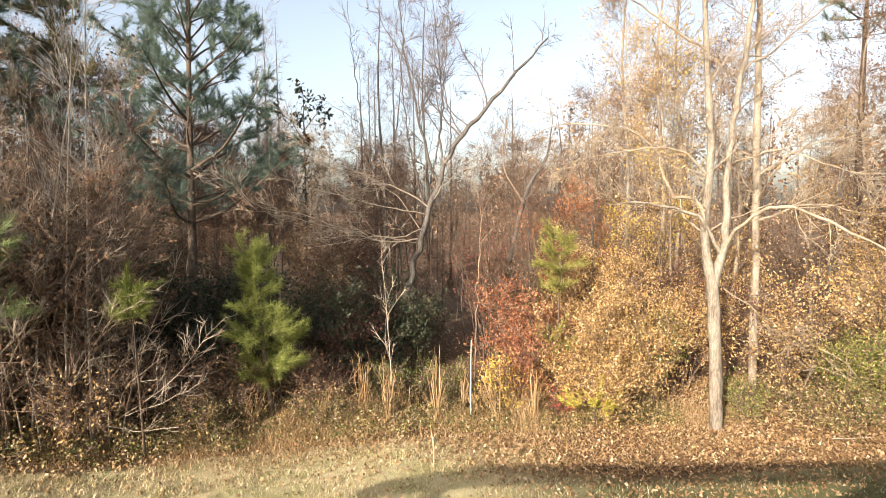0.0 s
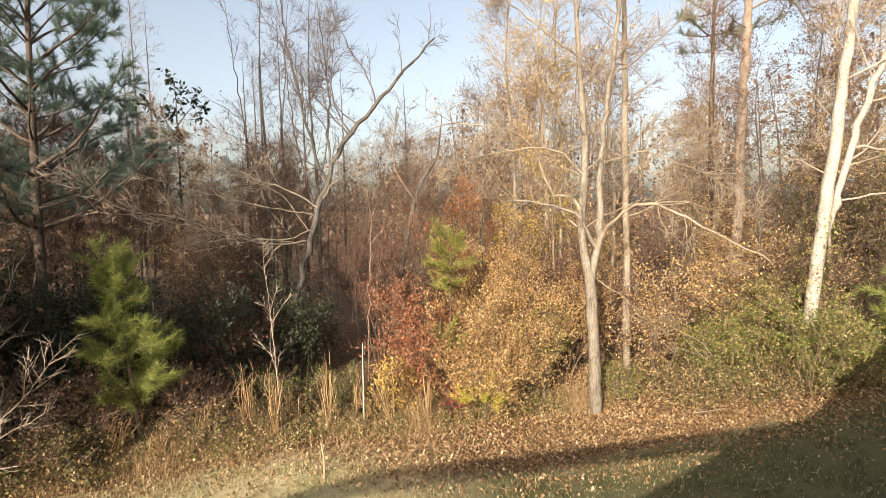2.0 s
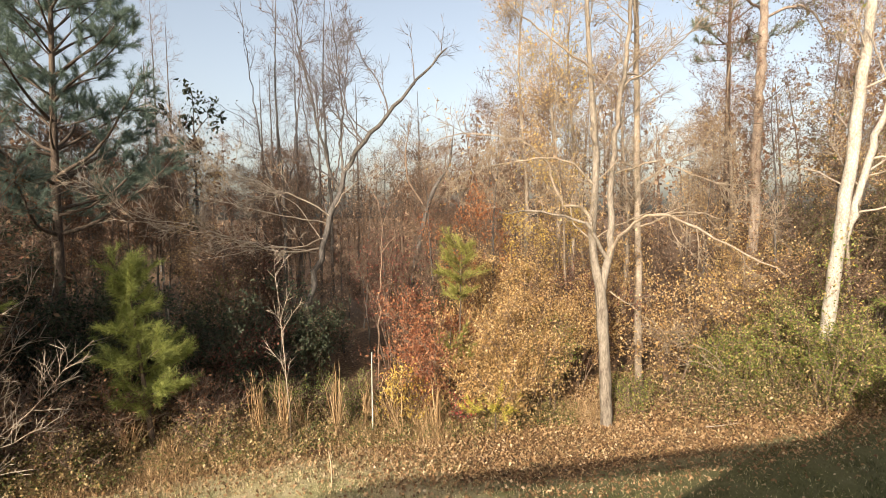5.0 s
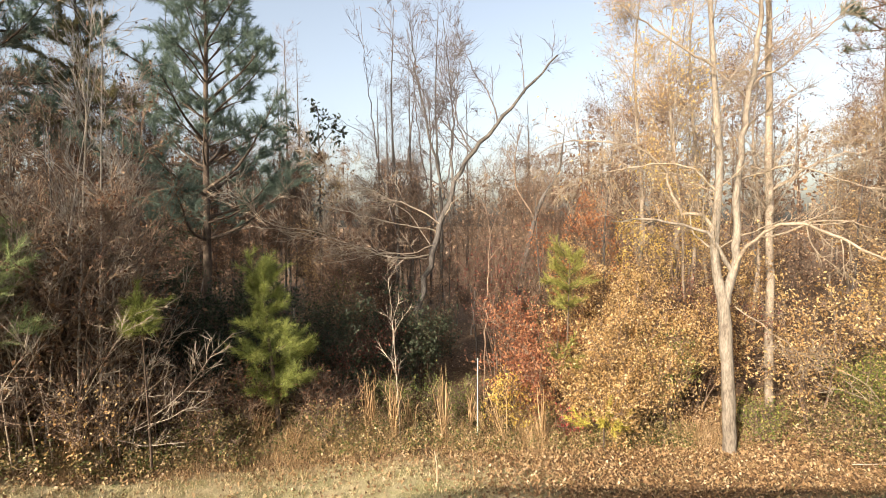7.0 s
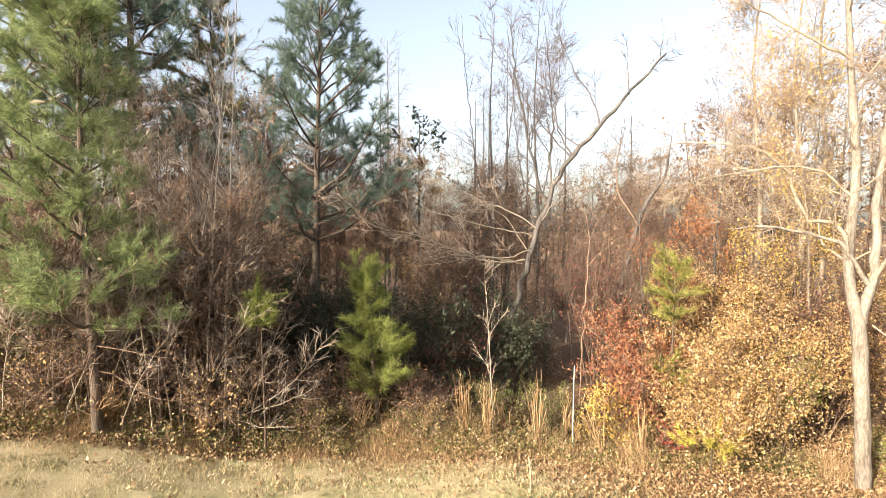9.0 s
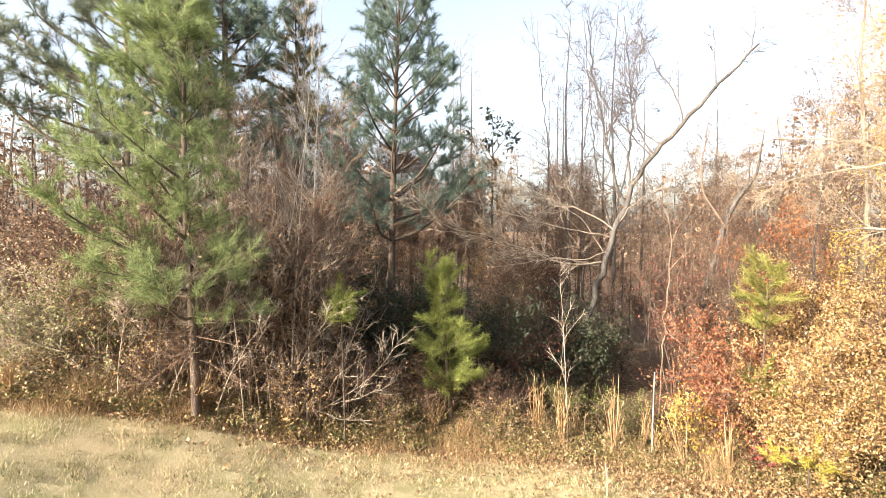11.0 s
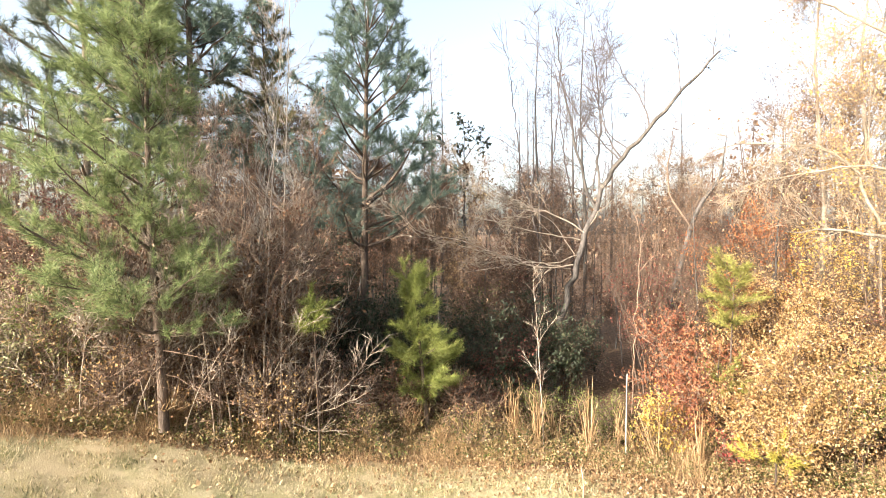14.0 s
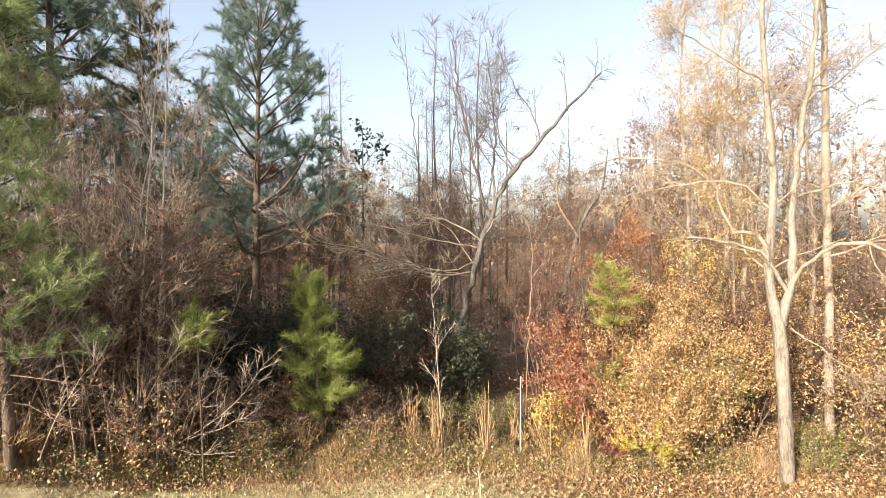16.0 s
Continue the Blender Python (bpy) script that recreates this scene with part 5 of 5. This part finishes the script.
def top_limit(az):
    """How high, in degrees over level, the tops of the wood reach in that direction."""
    return float(np.interp(az, [-75, -62, -50, -38, -30, -21, -14, -2, 6, 12, 16, 24, 33, 36, 39, 46, 75], [12, 13, 12.5, 12, 10, 7.5, 8, 7, 7.5, 9, 14, 14.5, 11, 8, 12, 15, 18]))


def build_wood():
    rng = np.random.default_rng(300)
    spots = []
    for k in range(84):
        for _ in range(40):
            az, d = rng.uniform(-66, 62), 10.8 + 24 * rng.random() ** 1.4
            x, y = d * math.sin(radians(az)), d * math.cos(radians(az))
            if y < wood_edge(np.clip(x, -14, 14)) + 1.6:
                continue
            if -43 < az < 9 and d < 14.8 or x < -8.5 and y < 8.5:
                continue
            if any((x - a) ** 2 + (y - b) ** 2 < 1.1 for a, b in spots):
                continue
            break
        else:
            continue
        spots.append((x, y))
        right = az > 12
        i = int(rng.choice(5, p=(0.15, 0.2, 0.15, 0.4, 0.1) if right else (0.3, 0.25, 0.2, 0.05, 0.2)))
        tall = (8.0, 9.0, 7.0, 8.5, 9.5)[i]
        most = (3.7 + d * math.tan(radians(top_limit(az) * rng.uniform(0.75, 1.05)))) / tall
        place(kinds[i], x, y, float(np.clip(rng.uniform(0.7, 1.25), 0.3, most)), rng.uniform(0, 360))
    for k in range(74):
        for _ in range(40):
            az, d = rng.uniform(-66, 60), 9.8 + 12 * rng.random() ** 1.3
            x, y = d * math.sin(radians(az)), d * math.cos(radians(az))
            if y > wood_edge(np.clip(x, -14, 14)) + 1.1 and not (x > 1.5 and x < 6 and d < 10.5) and not (-31 < az < -12 and d < 13.6) and not (-12 <= az < 8 and d < 12 and k % 2):
                break
        else:
            continue
        i = int(rng.choice(5, p=(0.25, 0.2, 0.02, 0.4, 0.13) if az > 12 else (0.4, 0.25, 0.2, 0.05, 0.1)))
        size = rng.uniform(0.65, 1.1)
        if -43 < az < 9 and d < 13.2:
            size *= 0.6
        place(thickets[i], x, y, size, rng.uniform(0, 360))


build_wood()


def fill_middle():
    """Low leafy young trees that close the wood behind the leaning tree."""
    rng = np.random.default_rng(301)
    for k in range(44):
        az, d = rng.uniform(-40, 14), rng.uniform(14.2, 21)
        x, y = d * math.sin(radians(az)), d * math.cos(radians(az))
        i = int(rng.choice(5, p=(0.35, 0.25, 0.25, 0.05, 0.1)))
        tall = (8.0, 9.0, 7.0, 8.5, 9.5)[i]
        place(kinds[i], x, y, (3.7 + d * math.tan(radians(top_limit(az) * rng.uniform(0.35, 0.85)))) / tall, rng.uniform(0, 360))


fill_middle()
for k, (x, y, z) in enumerate(((-7.1, 7.7, 0.85), (-6.7, 8.4, 0.9), (-7.4, 9.3, 0.9), (-7.9, 8.6, 0.9))):
    place(kinds[(0, 4, 0, 0)[k]], x, y, z * (0.72, 0.66, 0.7, 0.7)[k], 60 * k)
for o in kinds + thickets:
    for c in list(o.children_recursive):
        bpy.data.objects.remove(c)
    bpy.data.objects.remove(o)

# thin bare trees that stand against the sky
TWIG[:] = 0.006, 0.009
for k, (az, d, h, mat, lab) in enumerate(((-18.6, 30, 13.5, "twig", "tall thin bare tree against the sky"), (-17.4, 31, 13.0, "twig", "tall thin bare tree against the sky"), (-19.4, 32, 11.5, "twig", "tall thin bare tree against the sky"),
                                          (-8.9, 25, 10.5, "twig_grey", "thin dark bare tree against the sky"), (-8.0, 27, 11.2, "twig_grey", "thin dark bare tree against the sky"), (-7.4, 26, 11.0, "twig_grey", "thin dark bare tree against the sky"),
                                          (-5.4, 23, 11.5, "twig_grey", "thin dark bare tree against the sky"), (-3.2, 25, 10.5, "twig_grey", "thin dark bare tree against the sky"), (0.8, 26, 10.5, "twig_grey", "thin dark bare tree against the sky"), (7.5, 24, 9.5, "twig_grey", "thin dark bare tree against the sky"))):
    x, y = d * math.sin(radians(az)), d * math.cos(radians(az))
    limbed_tree("bare_tree", on_ground(x, y), lab, [(0, 0, -0.1, 0.10), (0.05, 0, h * 0.5, 0.07), (0.0, 0, h, 0.01)], M["bark_grey"], M[mat], [], 320 + k, None, ((24, 1.6, 0.8 if k > 2 else 0.4), (5, 0.7, 0.8), (2, 0.4, 0.8)), "bare trees against the sky", 6)
TWIG[:] = 0.004, 0.006
for k, (x, y, h) in enumerate(((-1.75, 15.2, 10.2), (-0.5, 16.0, 10.5))):
    limbed_tree("bare_tree", on_ground(x, y), "bare tree of many fine upswept twigs", [(0, 0, -0.1, 0.08), (0.05, 0, h * 0.4, 0.06), (-0.1, 0, h * 0.7, 0.035), (0.0, 0, h, 0.01)], M["bark_grey"], M["twig_grey"], [
        ([(0.03, 0, h * 0.35, 0.035), (-0.5, 0.1, h * 0.55, 0.028), (-0.8, 0, h * 0.8, 0.015), (-1.0, 0, h, 0.006)], ((9, 1.3, 0.6), (4, 0.6, 0.7), (2, 0.3, 0.7))),
        ([(0.03, 0, h * 0.42, 0.035), (0.4, 0.1, h * 0.6, 0.026), (0.7, 0, h * 0.95, 0.008)], ((9, 1.3, 0.6), (4, 0.6, 0.7), (2, 0.3, 0.7)))],
        350 + k, (M["leaf_brown"], 0.06, 0.05, 1), ((10, 1.3, 0.6), (4, 0.6, 0.7), (2, 0.3, 0.7)), "bare trees against the sky", 6)
limbed_tree("dark_leaved_tree", on_ground(-4.1, 15.5), "slim tree with a small dark-leaved crown", [(0, 0, -0.1, 0.06), (0.02, 0, 4, 0.04), (0, 0, 7.2, 0.012)], M["bark_grey"], M["twig_dark"], [
    ([(0, 0, 5.7, 0.02), (-0.5, 0, 6.4, 0.012), (-1.0, 0, 6.6, 0.005)], ((7, 0.6, 0.7), (4, 0.25, 0.7))), ([(0, 0, 6.0, 0.02), (0.4, 0, 6.5, 0.012), (0.8, 0, 6.6, 0.005)], ((7, 0.6, 0.7), (4, 0.25, 0.7)))],
    330, (M["leaf_dark"], 0.12, 0.75, 1), ((12, 0.6, 0.7), (4, 0.25, 0.7)))
rng = np.random.default_rng(9)
g = Geo()
g.leaves(rng, np.tile([[0, 0, 0]], (220, 1)), 0.13, 1.4, 0.075, 0.1)
tagged(new("leaf_nest", g.mesh("leaf_nest", M["leaf_brown"])), "dark leafy nest lodged against a slim trunk", "nest", kind="stuff").location = (-4.05, 15.45, 5.75)
# leafy crowns over the right half
for k, (x, y, h, mat, share, lab) in enumerate(((4.9, 14.2, 10.5, "leaf_tan", 0.16, "tall tree with a thin tan crown"), (5.2, 12.6, 9.6, "leaf_yellow", 0.20, "tall maple with a thin yellow crown"), (6.6, 14.8, 11.0, "leaf_tan", 0.12, "tall tree with a thin tan crown"),
                                                (12.4, 15.5, 9.0, "leaf_rust", 0.25, "tree with a rusty red-brown crown"), (9.0, 16.0, 8.0, "leaf_brown", 0.5, "tree with a brown crown"), (14.0, 12.5, 9.5, "leaf_brown", 0.35, "tree with a dull brown crown"))):
    limbed_tree("tall_tree", on_ground(x, y), lab, [(0, 0, -0.1, 0.11), (0.15, 0, h * 0.4, 0.075), (-0.05, 0.1, h * 0.75, 0.04), (0.1, 0, h, 0.01)], M["bark_patchy"], M["twig_straw" if k < 3 else "twig"], [], 340 + k,
                (M[mat], 0.06, share * 1.4, 1), ((34, 1.9, 0.75), (7, 0.85, 0.75), (4, 0.4, 0.8)), "tall trees of the wood", 7)


# ---- far woods ----
def far_woods():
    rng = np.random.default_rng(400)
    g, wood = Geo(), Geo()
    for _ in range(190):
        az, d = rng.uniform(-72, 68), rng.uniform(36, 75)
        x, y = d * math.sin(radians(az)), d * math.cos(radians(az))
        h = (3.7 + d * math.tan(radians(top_limit(az) * 0.92))) * rng.uniform(0.6, 1.0)
        b = np.array(on_ground(x, y))
        s = strand(rng, b, (0, 0, 1), h, 6, 0.04)
        wood.tube(s, np.linspace(0.12, 0.02, 7), 4)
        ramify(rng, wood, s, np.linspace(0.12, 0.02, 7), ((12, h * 0.22, 0.7), (2, h * 0.09, 0.7)), [], 0.1)
        m = 95
        u = rng.uniform(0.05, 1, m)
        w = h * 0.22 * np.sqrt(np.clip(1.05 - u, 0.05, 1))
        a = rng.uniform(0, 6.28, m)
        g.leaves(rng, np.stack([b[0] + w * np.cos(a) * rng.random(m), b[1] + w * np.sin(a) * rng.random(m), b[2] + u * h], 1), 0.4, 1.4, 0.3, 0.2)
    e = thing("far_woods", (0, 0, 0), "far brown autumn wood on the skyline", "woods", kind="stuff")
    part("timber", wood.mesh("timber", M["twig_dark"]), e)
    part("foliage", g.mesh("foliage", M["leaf_brown"]), e)


far_woods()
